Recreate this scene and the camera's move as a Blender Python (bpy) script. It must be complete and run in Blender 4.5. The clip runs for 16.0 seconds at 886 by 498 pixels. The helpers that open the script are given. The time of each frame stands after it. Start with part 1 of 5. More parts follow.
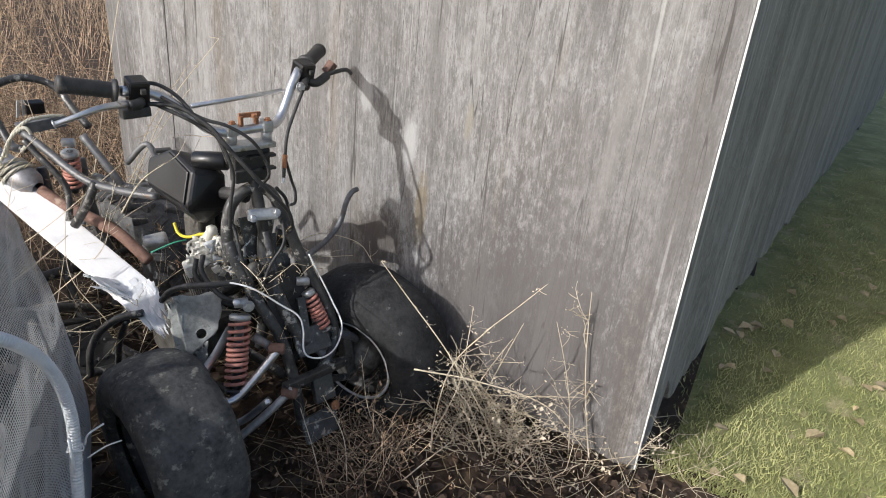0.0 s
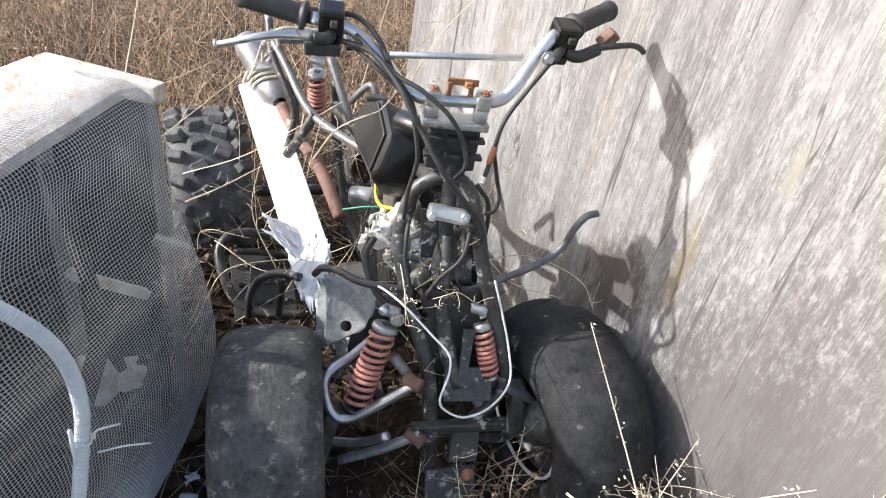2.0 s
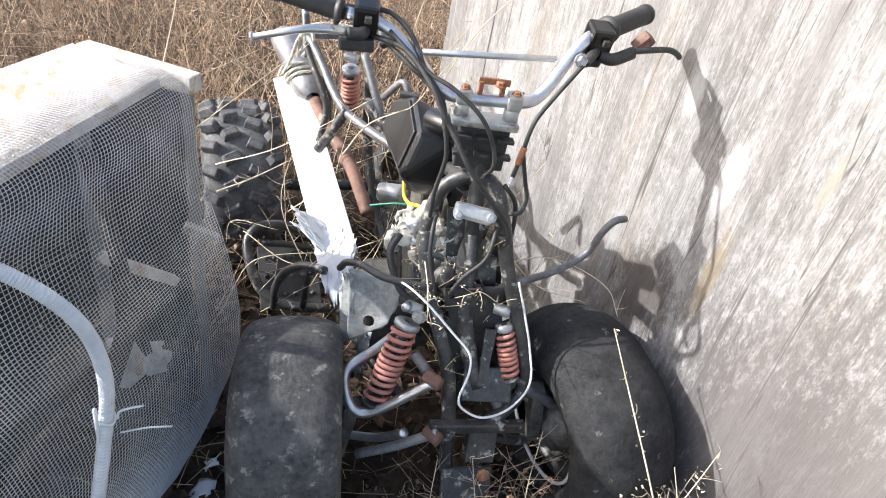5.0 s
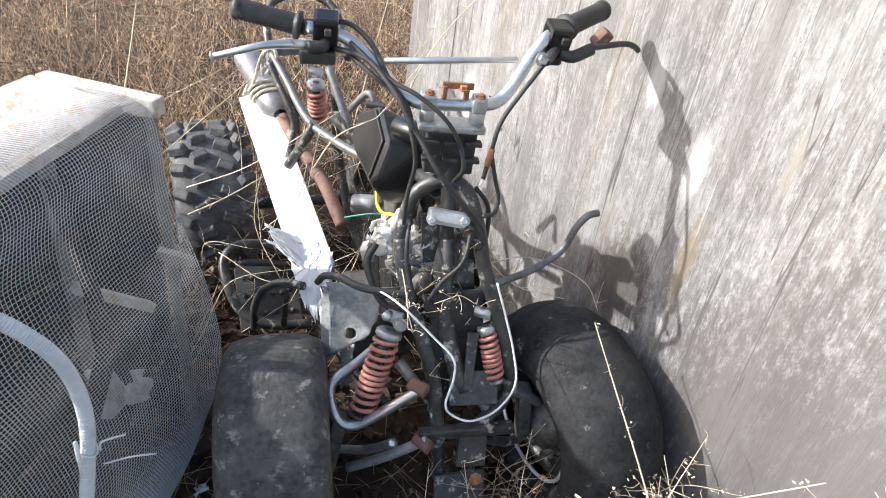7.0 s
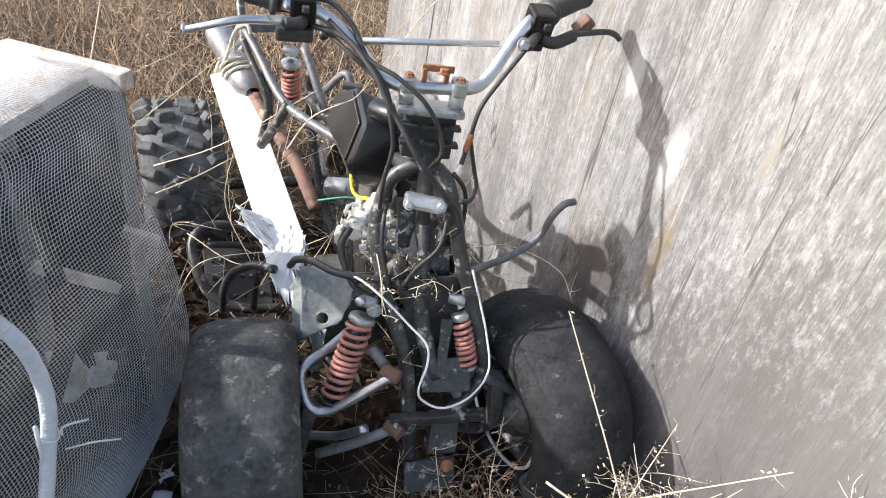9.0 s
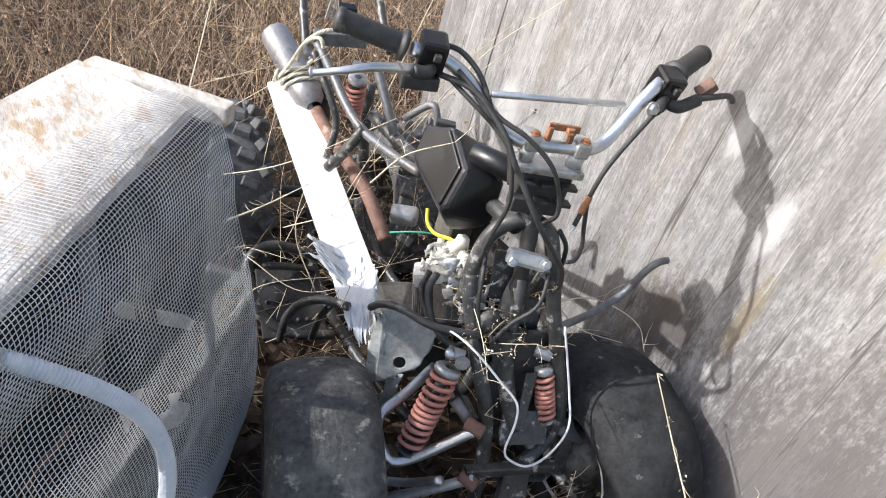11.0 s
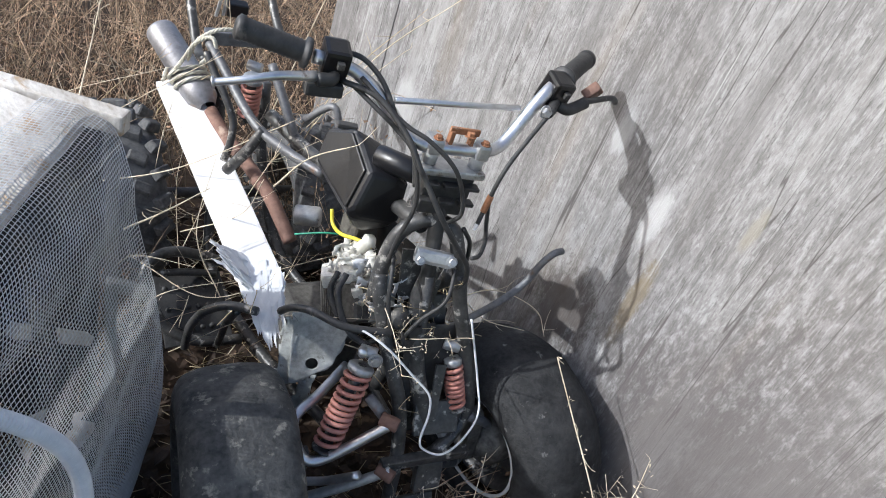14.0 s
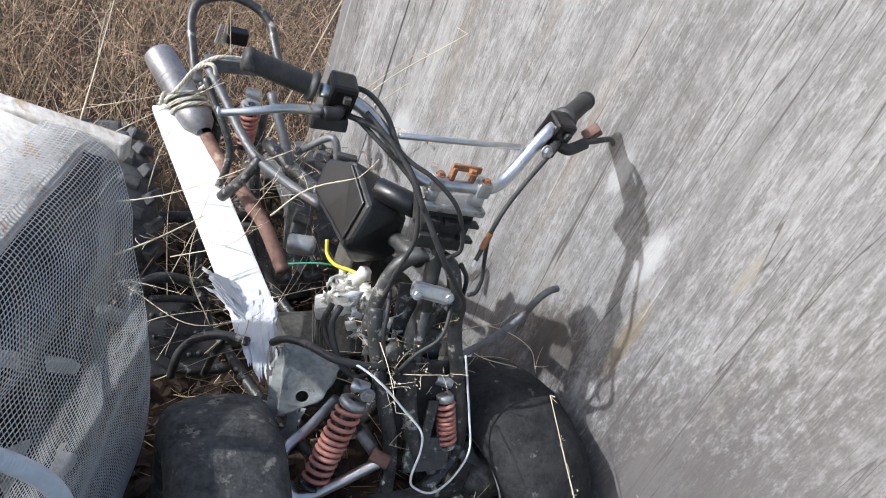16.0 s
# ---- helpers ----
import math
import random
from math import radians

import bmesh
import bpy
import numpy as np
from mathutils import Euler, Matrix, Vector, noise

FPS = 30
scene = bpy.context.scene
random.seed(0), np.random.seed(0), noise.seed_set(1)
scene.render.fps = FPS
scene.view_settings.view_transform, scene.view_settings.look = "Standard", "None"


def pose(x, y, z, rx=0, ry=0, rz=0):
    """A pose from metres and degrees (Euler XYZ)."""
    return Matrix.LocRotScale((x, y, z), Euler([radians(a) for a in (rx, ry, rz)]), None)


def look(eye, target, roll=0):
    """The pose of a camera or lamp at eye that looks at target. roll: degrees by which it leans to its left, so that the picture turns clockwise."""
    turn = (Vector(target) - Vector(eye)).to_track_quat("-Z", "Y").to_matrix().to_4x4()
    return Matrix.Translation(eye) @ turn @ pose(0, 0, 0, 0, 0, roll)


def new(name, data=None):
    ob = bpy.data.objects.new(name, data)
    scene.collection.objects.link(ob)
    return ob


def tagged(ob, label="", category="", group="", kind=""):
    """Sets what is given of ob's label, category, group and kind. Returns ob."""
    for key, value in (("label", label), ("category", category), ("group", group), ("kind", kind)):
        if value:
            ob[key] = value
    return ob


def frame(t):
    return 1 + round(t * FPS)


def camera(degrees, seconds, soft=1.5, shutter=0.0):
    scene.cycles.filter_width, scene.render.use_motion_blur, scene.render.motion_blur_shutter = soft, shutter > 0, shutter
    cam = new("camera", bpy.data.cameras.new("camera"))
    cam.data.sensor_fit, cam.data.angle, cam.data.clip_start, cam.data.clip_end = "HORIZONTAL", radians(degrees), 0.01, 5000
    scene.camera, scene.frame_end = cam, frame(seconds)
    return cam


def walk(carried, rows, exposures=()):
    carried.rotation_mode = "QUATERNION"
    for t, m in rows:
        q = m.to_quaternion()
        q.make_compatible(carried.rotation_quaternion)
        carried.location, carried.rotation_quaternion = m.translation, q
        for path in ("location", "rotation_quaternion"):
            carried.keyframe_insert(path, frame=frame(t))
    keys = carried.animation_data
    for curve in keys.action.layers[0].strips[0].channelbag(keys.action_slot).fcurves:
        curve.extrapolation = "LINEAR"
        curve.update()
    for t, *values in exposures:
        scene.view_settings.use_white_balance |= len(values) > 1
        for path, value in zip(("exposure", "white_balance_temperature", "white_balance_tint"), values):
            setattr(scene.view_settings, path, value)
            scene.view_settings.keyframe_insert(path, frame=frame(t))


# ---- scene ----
cam = camera(67.5, 16.0, soft=1.0)
PATH = [
    (0, (-1.1269, -1.0809, 1.2976), (-0.3080, -0.6842, 0.8827), 5.44),
    (0.5, (-0.9657, -0.9494, 1.3290), (-0.2155, -0.4993, 0.8447), 14.90),
    (1, (-0.6869, -0.9447, 1.2500), (-0.0824, -0.3695, 0.6990), 10.05),
    (1.5, (-0.5709, -0.9293, 1.2518), (-0.0984, -0.2874, 0.6480), 5.09),
    (2, (-0.5630, -0.9149, 1.2739), (-0.1003, -0.2148, 0.7300), 10.49),
    (2.5, (-0.5579, -0.9095, 1.2711), (-0.0960, -0.2161, 0.7180), 13.78),
    (3, (-0.5567, -0.9075, 1.2645), (-0.1276, -0.2133, 0.6866), 13.56),
    (3.5, (-0.5586, -0.8926, 1.2507), (-0.1814, -0.1892, 0.6482), 11.04),
    (4, (-0.5564, -0.9032, 1.2581), (-0.1750, -0.1978, 0.6608), 11.08),
    (4.5, (-0.5566, -0.9089, 1.2638), (-0.1384, -0.2016, 0.6939), 12.27),
    (4.7, (-0.5599, -0.9145, 1.2700), (-0.1377, -0.2003, 0.7118), 11.89),
    (7, (-0.5521, -0.9290, 1.2675), (-0.0992, -0.2146, 0.7341), 8.18),
    (7.5, (-0.5506, -0.9299, 1.2625), (-0.0842, -0.2186, 0.7367), 8.59),
    (8, (-0.5546, -0.9261, 1.2582), (-0.0696, -0.2263, 0.7338), 9.90),
    (8.2, (-0.5481, -0.9267, 1.2566), (-0.0600, -0.2318, 0.7285), 10.25),
    (10.3, (-0.6279, -0.8102, 1.2687), (-0.1463, -0.1397, 0.7043), 13.86),
    (10.5, (-0.6487, -0.7804, 1.2790), (-0.1620, -0.1150, 0.7130), 14.94),
    (11, (-0.7259, -0.6772, 1.2990), (-0.1899, -0.0496, 0.7344), 17.47),
    (11.5, (-0.8295, -0.6129, 1.3396), (-0.2267, -0.0105, 0.8163), 21.59),
    (12, (-0.8492, -0.6445, 1.3444), (-0.1964, -0.0417, 0.8857), 22.78),
    (12.5, (-0.8202, -0.6810, 1.3370), (-0.1356, -0.1360, 0.8529), 24.00),
    (13, (-0.7776, -0.6751, 1.3283), (-0.0811, -0.1758, 0.8130), 24.31),
    (13.5, (-0.7626, -0.6657, 1.3266), (-0.0956, -0.1520, 0.7868), 22.49),
    (14, (-0.7621, -0.6705, 1.3309), (-0.1043, -0.1423, 0.7939), 21.00),
    (14.5, (-0.7465, -0.6682, 1.3206), (-0.0733, -0.1446, 0.7984), 20.88),
    (15, (-0.7669, -0.6291, 1.3348), (-0.0949, -0.0930, 0.8239), 21.24),
    (15.5, (-0.7593, -0.6307, 1.3322), (-0.0850, -0.0894, 0.8299), 22.10),
    (16, (-0.7795, -0.6396, 1.3320), (-0.0948, -0.1059, 0.8357), 23.08),
]
walk(cam, [(t, look(eye, target, roll)) for t, eye, target, roll in PATH],
     exposures=[(0.0, -0.14, 6375, 9), (0.5, 0.15, 6375, 9), (1.5, 0.58, 6375, 9), (2.0, 0.72, 6375, 9), (3.0, 0.66, 6375, 9), (3.5, 0.86, 6375, 9), (4.5, 0.95, 6365, 9.5), (7.0, 0.74, 6315, 9), (8.0, 0.7, 6305, 9), (11.0, 0.5, 6265, 9.5), (12.0, 0.08, 6075, 9), (12.5, 0.0, 6045, 8.5), (13.0, 0.02, 6015, 8.5), (14.5, 0.18, 5965, 8), (16.0, 0.13, 5965, 8)])

# ---- light ----
SUN_WAY = Vector((0.784, -0.368, -0.5))
world = bpy.data.worlds.new("world")
scene.world = world
world.use_nodes = True
sky = world.node_tree.nodes.new("ShaderNodeTexSky")
sky.sky_type, sky.sun_disc = "NISHITA", False
sky.sun_elevation, sky.sun_rotation = radians(30), radians(-65)
sky.air_density, sky.dust_density, sky.ozone_density = 0.75, 2.6, 0.5
world.node_tree.links.new(sky.outputs[0], world.node_tree.nodes["Background"].inputs[0])
world.node_tree.nodes["Background"].inputs[1].default_value = 0.215
sun_data = bpy.data.lights.new("sun", "SUN")
sun_data.energy, sun_data.angle, sun_data.color = 4.0, radians(0.8), (1.0, 0.985, 0.965)
sun = new("sun", sun_data)
sun.matrix_world = look((-3, 2, 5), Vector((-3, 2, 5)) + SUN_WAY)


# ---- materials ----
def surface(name, dark, light, size=12.0, rough=0.6, metal=0.0, bump=0.3, stretch=(1, 1, 1), spots=None, spot_size=4.0,
            spot_amount=0.5, vary=0.0, grain=90.0):
    """A procedural surface: coarse and fine variation between two colours, optional blotches of a third, and fine relief."""
    m = bpy.data.materials.new(name)
    m.use_nodes = True
    t = m.node_tree
    n, link = t.nodes, t.links.new
    p = n["Principled BSDF"]
    co = n.new("ShaderNodeTexCoord")
    mp = n.new("ShaderNodeMapping")
    mp.inputs["Scale"].default_value = stretch
    link(co.outputs["Object"], mp.inputs[0])

    def noise_node(scale, detail=6.0):
        x = n.new("ShaderNodeTexNoise")
        x.inputs["Scale"].default_value, x.inputs["Detail"].default_value, x.inputs["Roughness"].default_value = scale, detail, 0.65
        link(mp.outputs[0], x.inputs["Vector"])
        return x

    coarse, fine = noise_node(size), noise_node(grain, 3.0)
    add = n.new("ShaderNodeMath")
    add.operation, add.inputs[1].default_value = "MULTIPLY_ADD", 0.5
    link(fine.outputs[0], add.inputs[0])
    link(coarse.outputs[0], add.inputs[2])
    ramp = n.new("ShaderNodeMapRange")
    ramp.inputs["From Min"].default_value, ramp.inputs["From Max"].default_value = 0.52, 0.98
    link(add.outputs[0], ramp.inputs[0])
    mix = n.new("ShaderNodeMix")
    mix.data_type = "RGBA"
    mix.inputs[6].default_value, mix.inputs[7].default_value = (*dark, 1), (*light, 1)
    link(ramp.outputs[0], mix.inputs[0])
    out = mix.outputs[2]
    if spots:
        patch = noise_node(spot_size, 8.0)
        cut = n.new("ShaderNodeMapRange")
        cut.inputs["From Min"].default_value = 0.72 - 0.3 * spot_amount
        cut.inputs["From Max"].default_value = 0.80 - 0.3 * spot_amount
        link(patch.outputs[0], cut.inputs[0])
        mix2 = n.new("ShaderNodeMix")
        mix2.data_type = "RGBA"
        mix2.inputs[7].default_value = (*spots, 1)
        link(cut.outputs[0], mix2.inputs[0])
        link(out, mix2.inputs[6])
        out = mix2.outputs[2]
    if vary:
        geo = n.new("ShaderNodeNewGeometry")
        hsv = n.new("ShaderNodeHueSaturation")
        rng = n.new("ShaderNodeMapRange")
        rng.inputs["To Min"].default_value, rng.inputs["To Max"].default_value = 1 - vary, 1 + vary
        link(geo.outputs["Random Per Island"], rng.inputs[0])
        link(rng.outputs[0], hsv.inputs["Value"])
        link(out, hsv.inputs["Color"])
        out = hsv.outputs[0]
    link(out, p.inputs["Base Color"])
    rr = n.new("ShaderNodeMapRange")
    rr.inputs["To Min"].default_value, rr.inputs["To Max"].default_value = max(rough - 0.12, 0.05), min(rough + 0.15, 1.0)
    link(coarse.outputs[0], rr.inputs[0])
    link(rr.outputs[0], p.inputs["Roughness"])
    p.inputs["Metallic"].default_value = metal
    if bump:
        b = n.new("ShaderNodeBump")
        b.inputs["Strength"].default_value, b.inputs["Distance"].default_value = bump, 0.004
        link(add.outputs[0], b.inputs["Height"])
        link(b.outputs[0], p.inputs["Normal"])
    return m


def plywood(name, shade=1.0, patches=()):
    """Weathered grey plywood: vertical grain at two widths, checks, pale scuffs, ochre water staining and any ragged
    areas of tone passed in.
    """
    m = bpy.data.materials.new(name)
    m.use_nodes = True
    t = m.node_tree
    n, link = t.nodes, t.links.new
    p = n["Principled BSDF"]
    co = n.new("ShaderNodeTexCoord")

    def streak(sx, sz, scale, detail=5.0, rough=0.6):
        mp = n.new("ShaderNodeMapping")
        mp.inputs["Scale"].default_value = (sx, sx, sz)
        link(co.outputs["Object"], mp.inputs[0])
        x = n.new("ShaderNodeTexNoise")
        x.inputs["Scale"].default_value, x.inputs["Detail"].default_value, x.inputs["Roughness"].default_value = scale, detail, rough
        link(mp.outputs[0], x.inputs["Vector"])
        return x.outputs[0]

    def span(v, a, b, lo=0.0, hi=1.0):
        x = n.new("ShaderNodeMapRange")
        for i, val in zip((1, 2, 3, 4), (a, b, lo, hi)):
            x.inputs[i].default_value = val
        link(v, x.inputs[0])
        return x.outputs[0]

    def blend(f, a, b):
        x = n.new("ShaderNodeMix")
        x.data_type = "RGBA"
        link(f, x.inputs[0])
        for i, c in ((6, a), (7, b)):
            if isinstance(c, tuple):
                x.inputs[i].default_value = (*[k * shade for k in c], 1)
            else:
                link(c, x.inputs[i])
        return x.outputs[2]

    broad, fibre, check, cloud = streak(20, 3.2, 1.0, 7.0, 0.7), streak(230, 22.0, 1.0), streak(105, 1.2, 1.0, 3.0), streak(3.4, 2.6, 1.0, 8.0)
    mottle = streak(62, 26.0, 1.0, 9.0, 0.8)
    patch = streak(15, 5.5, 1.0, 9.0, 0.75)
    speck = streak(330, 95.0, 1.0, 3.0)
    col = blend(span(broad, 0.38, 0.64), (0.2, 0.19, 0.183), (0.31, 0.3, 0.29))
    col = blend(span(cloud, 0.48, 0.68, 0.0, 0.6), col, (0.19, 0.172, 0.158))
    col = blend(span(cloud, 0.46, 0.3, 0.0, 0.5), col, (0.4, 0.39, 0.38))
    col = blend(span(patch, 0.52, 0.62, 0.0, 0.6), col, (0.42, 0.41, 0.4))
    col = blend(span(patch, 0.45, 0.33, 0.0, 0.5), col, (0.15, 0.137, 0.127))
    col = blend(span(mottle, 0.5, 0.62, 0.0, 0.68), col, (0.47, 0.46, 0.45))
    col = blend(span(mottle, 0.44, 0.32, 0.0, 0.45), col, (0.12, 0.114, 0.106))
    col = blend(span(fibre, 0.53, 0.68, 0.0, 0.55), col, (0.48, 0.47, 0.455))
    col = blend(span(fibre, 0.46, 0.33, 0.0, 0.45), col, (0.11, 0.10, 0.093))
    col = blend(span(speck, 0.6, 0.7, 0.0, 0.4), col, (0.6, 0.59, 0.575))
    col = blend(span(speck, 0.4, 0.31, 0.0, 0.6), col, (0.09, 0.083, 0.076))
    col = blend(span(check, 0.3, 0.275, 0.0, 0.5), col, (0.065, 0.058, 0.05))
    col = blend(span(check, 0.69, 0.715, 0.0, 0.55), col, (0.56, 0.55, 0.53))
    band = streak(8.5, 0.55, 1.0, 5.0, 0.55)
    col = blend(span(band, 0.53, 0.64, 0.0, 0.55), col, (0.44, 0.425, 0.405))
    col = blend(span(band, 0.46, 0.36, 0.0, 0.55), col, (0.155, 0.143, 0.135))
    pale = streak(30, 0.5, 1.0, 4.0, 0.5)
    col = blend(span(pale, 0.655, 0.69, 0.0, 0.65), col, (0.58, 0.57, 0.55))
    tan = streak(7, 1.1, 1.0, 4.0, 0.5)
    col = blend(span(tan, 0.58, 0.7, 0.0, 0.4), col, (0.24, 0.19, 0.14))
    for level in (0.43, 0.56):
        off = n.new("ShaderNodeMath")
        off.operation, off.inputs[1].default_value = "SUBTRACT", level
        link(streak(11, 0.32, 1.0, 3.0, 0.45), off.inputs[0])
        size = n.new("ShaderNodeMath")
        size.operation = "ABSOLUTE"
        link(off.outputs[0], size.inputs[0])
        col = blend(span(size.outputs[0], 0.0028, 0.0008, 0.0, 0.75), col, (0.07, 0.062, 0.055))
    for y, z, w, h, tone, most in patches:
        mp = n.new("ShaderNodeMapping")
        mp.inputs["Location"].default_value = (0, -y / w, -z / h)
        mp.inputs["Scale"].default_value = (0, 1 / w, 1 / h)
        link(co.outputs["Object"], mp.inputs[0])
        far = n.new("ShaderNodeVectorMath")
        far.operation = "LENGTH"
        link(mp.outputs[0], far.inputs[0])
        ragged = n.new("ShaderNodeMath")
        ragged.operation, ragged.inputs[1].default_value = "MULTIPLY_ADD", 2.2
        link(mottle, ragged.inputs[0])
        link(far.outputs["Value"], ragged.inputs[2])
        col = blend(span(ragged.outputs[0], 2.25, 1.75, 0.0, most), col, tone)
    link(col, p.inputs["Base Color"])
    p.inputs["Roughness"].default_value = 0.8
    b = n.new("ShaderNodeBump")
    b.inputs["Strength"].default_value, b.inputs["Distance"].default_value = 0.55, 0.002
    link(fibre, b.inputs["Height"])
    link(b.outputs[0], p.inputs["Normal"])
    return m


# Pale scuffs, ochre streaks, darker areas low by the corner and at mid-wall.
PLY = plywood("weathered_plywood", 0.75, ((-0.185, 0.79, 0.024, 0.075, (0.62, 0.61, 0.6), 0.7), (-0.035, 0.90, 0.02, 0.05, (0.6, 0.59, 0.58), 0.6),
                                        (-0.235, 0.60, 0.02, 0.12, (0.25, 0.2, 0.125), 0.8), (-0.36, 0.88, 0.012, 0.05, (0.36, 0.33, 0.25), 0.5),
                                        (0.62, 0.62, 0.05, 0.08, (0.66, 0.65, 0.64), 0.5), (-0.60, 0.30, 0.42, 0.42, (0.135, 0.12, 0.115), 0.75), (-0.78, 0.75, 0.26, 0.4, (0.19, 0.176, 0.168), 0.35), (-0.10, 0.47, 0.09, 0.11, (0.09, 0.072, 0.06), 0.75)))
# Darker copy of the plywood: the end wall's shade is put into its colour.
PLY_SHADED = plywood("shaded_plywood", 0.66)
TRIM = surface("pale_edge", (0.62, 0.6, 0.57), (0.85, 0.84, 0.81), 25, 0.7)
DIRT = surface("litter_soil", (0.022, 0.014, 0.009), (0.095, 0.06, 0.036), 5, 0.95, bump=1.0, spots=(0.16, 0.11, 0.065), spot_size=14, spot_amount=0.45, grain=70)
LAWN = surface("lawn_turf", (0.14, 0.16, 0.055), (0.36, 0.36, 0.15), 4, 0.95, bump=1.0, spots=(0.38, 0.34, 0.19), spot_size=9, spot_amount=0.55, grain=80)
BLADE = surface("grass_blade", (0.18, 0.21, 0.065), (0.52, 0.51, 0.24), 3, 0.7, bump=0, vary=0.4)
STRAW = surface("dry_straw", (0.32, 0.24, 0.13), (0.62, 0.51, 0.32), 15, 0.75, bump=0, vary=0.35)
PALE_STRAW = surface("pale_stem", (0.5, 0.41, 0.28), (0.74, 0.65, 0.5), 15, 0.7, bump=0, vary=0.2)
BRUSH = surface("dry_brush", (0.1, 0.06, 0.036), (0.7, 0.53, 0.36), 6, 0.85, bump=0, vary=0.8)
SEED = surface("brush_seed", (0.12, 0.068, 0.04), (0.42, 0.28, 0.175), 8, 0.9, bump=0, vary=0.7)
LEAF = surface("dead_leaf", (0.02, 0.013, 0.009), (0.1, 0.062, 0.038), 10, 0.8, bump=0.2, vary=0.5)
RUBBER = surface("dusty_rubber", (0.028, 0.028, 0.027), (0.125, 0.12, 0.11), 22, 0.75, bump=0.8, spots=(0.27, 0.25, 0.21), spot_size=30, spot_amount=0.5)
# Darker rubber copy: the shade on the right front tyre is in its colour.
SHADED_RUBBER = surface("shaded_rubber", (0.011, 0.011, 0.0115), (0.044, 0.044, 0.044), 20, 0.75, bump=0.9, spots=(0.15, 0.145, 0.14), spot_size=34, spot_amount=0.3)
SHADED_RUBBER.node_tree.nodes["Principled BSDF"].inputs["Specular IOR Level"].default_value = 0.25
LUG = surface("knobbly_rubber", (0.045, 0.045, 0.046), (0.16, 0.158, 0.155), 20, 0.75, bump=0.5, spots=(0.2, 0.19, 0.175), spot_size=12, spot_amount=0.4)
BLACK = surface("black_plastic", (0.005, 0.005, 0.006), (0.013, 0.013, 0.015), 9, 0.34, bump=0.15, spots=(0.05, 0.048, 0.045), spot_size=7, spot_amount=0.2)
MATT = surface("scuffed_black", (0.02, 0.02, 0.02), (0.06, 0.058, 0.055), 18, 0.55, bump=0.3, spots=(0.13, 0.12, 0.11), spot_size=16, spot_amount=0.35)
TUBE = surface("painted_frame_steel", (0.02, 0.02, 0.021), (0.1, 0.097, 0.092), 18, 0.4, metal=0.2, bump=0.3, spots=(0.42, 0.4, 0.36), spot_size=34, spot_amount=0.52)
# Blotchy black for the added sun-blocking sheets inside the frame.
BLOCKER_BLACK = surface("blocker_black", (0.012, 0.011, 0.01), (0.05, 0.046, 0.042), 14, 0.7, bump=0.5, spots=(0.11, 0.095, 0.075), spot_size=20, spot_amount=0.4)
STEEL = surface("bright_steel", (0.5, 0.5, 0.51), (0.74, 0.74, 0.75), 20, 0.33, metal=0.9, bump=0.15, spots=(0.3, 0.27, 0.24), spot_size=25, spot_amount=0.3)
ALLOY = surface("dull_alloy", (0.36, 0.36, 0.36), (0.62, 0.62, 0.61), 25, 0.45, metal=0.7, bump=0.3, spots=(0.22, 0.2, 0.17), spot_size=22, spot_amount=0.35)
GREY_TUBE = surface("weathered_grey_steel", (0.09, 0.09, 0.095), (0.22, 0.22, 0.22), 22, 0.5, metal=0.4, bump=0.3, spots=(0.2, 0.13, 0.09), spot_size=20, spot_amount=0.4)
RUST = surface("orange_rust", (0.16, 0.065, 0.03), (0.42, 0.2, 0.1), 30, 0.85, bump=0.6, spots=(0.5, 0.4, 0.31), spot_size=40, spot_amount=0.4)
PIPE_RUST = surface("rusty_exhaust", (0.1, 0.055, 0.04), (0.24, 0.135, 0.1), 18, 0.75, bump=0.5, spots=(0.36, 0.26, 0.2), spot_size=14, spot_amount=0.4)
SPRING = surface("red_spring_paint", (0.4, 0.155, 0.115), (0.58, 0.27, 0.21), 22, 0.5, bump=0.25, spots=(0.4, 0.25, 0.19), spot_size=26, spot_amount=0.45)
MUFFLER = surface("muffler_grey", (0.17, 0.165, 0.17), (0.36, 0.35, 0.355), 10, 0.42, metal=0.5, bump=0.2, spots=(0.24, 0.18, 0.13), spot_size=9, spot_amount=0.4)
WHITE_WOOD = surface("white_board_paint", (0.74, 0.73, 0.72), (0.86, 0.86, 0.86), 14, 0.6, bump=0.2, stretch=(1, 0.3, 1), spots=(0.62, 0.58, 0.52), spot_size=10, spot_amount=0.25)
WHITE = surface("white_sleeve", (0.74, 0.74, 0.73), (0.86, 0.86, 0.85), 30, 0.4, bump=0)
YELLOW = surface("yellow_sleeve", (0.6, 0.5, 0.03), (0.75, 0.64, 0.06), 30, 0.45, bump=0)
GREEN = surface("green_sleeve", (0.03, 0.22, 0.14), (0.05, 0.32, 0.2), 30, 0.45, bump=0)
ROPE = surface("frayed_rope", (0.42, 0.39, 0.31), (0.68, 0.65, 0.55), 60, 0.9, bump=0.5)
ENGINE = surface("dirty_alloy", (0.42, 0.4, 0.36), (0.82, 0.8, 0.74), 26, 0.6, metal=0.15, bump=0.6, spots=(0.1, 0.08, 0.06), spot_size=18, spot_amount=0.5)
CREAM = surface("cream_plastic", (0.56, 0.53, 0.45), (0.82, 0.8, 0.72), 22, 0.6, bump=0.3, spots=(0.25, 0.2, 0.13), spot_size=24, spot_amount=0.4)
FINS = surface("oily_fins", (0.05, 0.045, 0.04), (0.2, 0.19, 0.17), 22, 0.6, metal=0.4, bump=0.4)
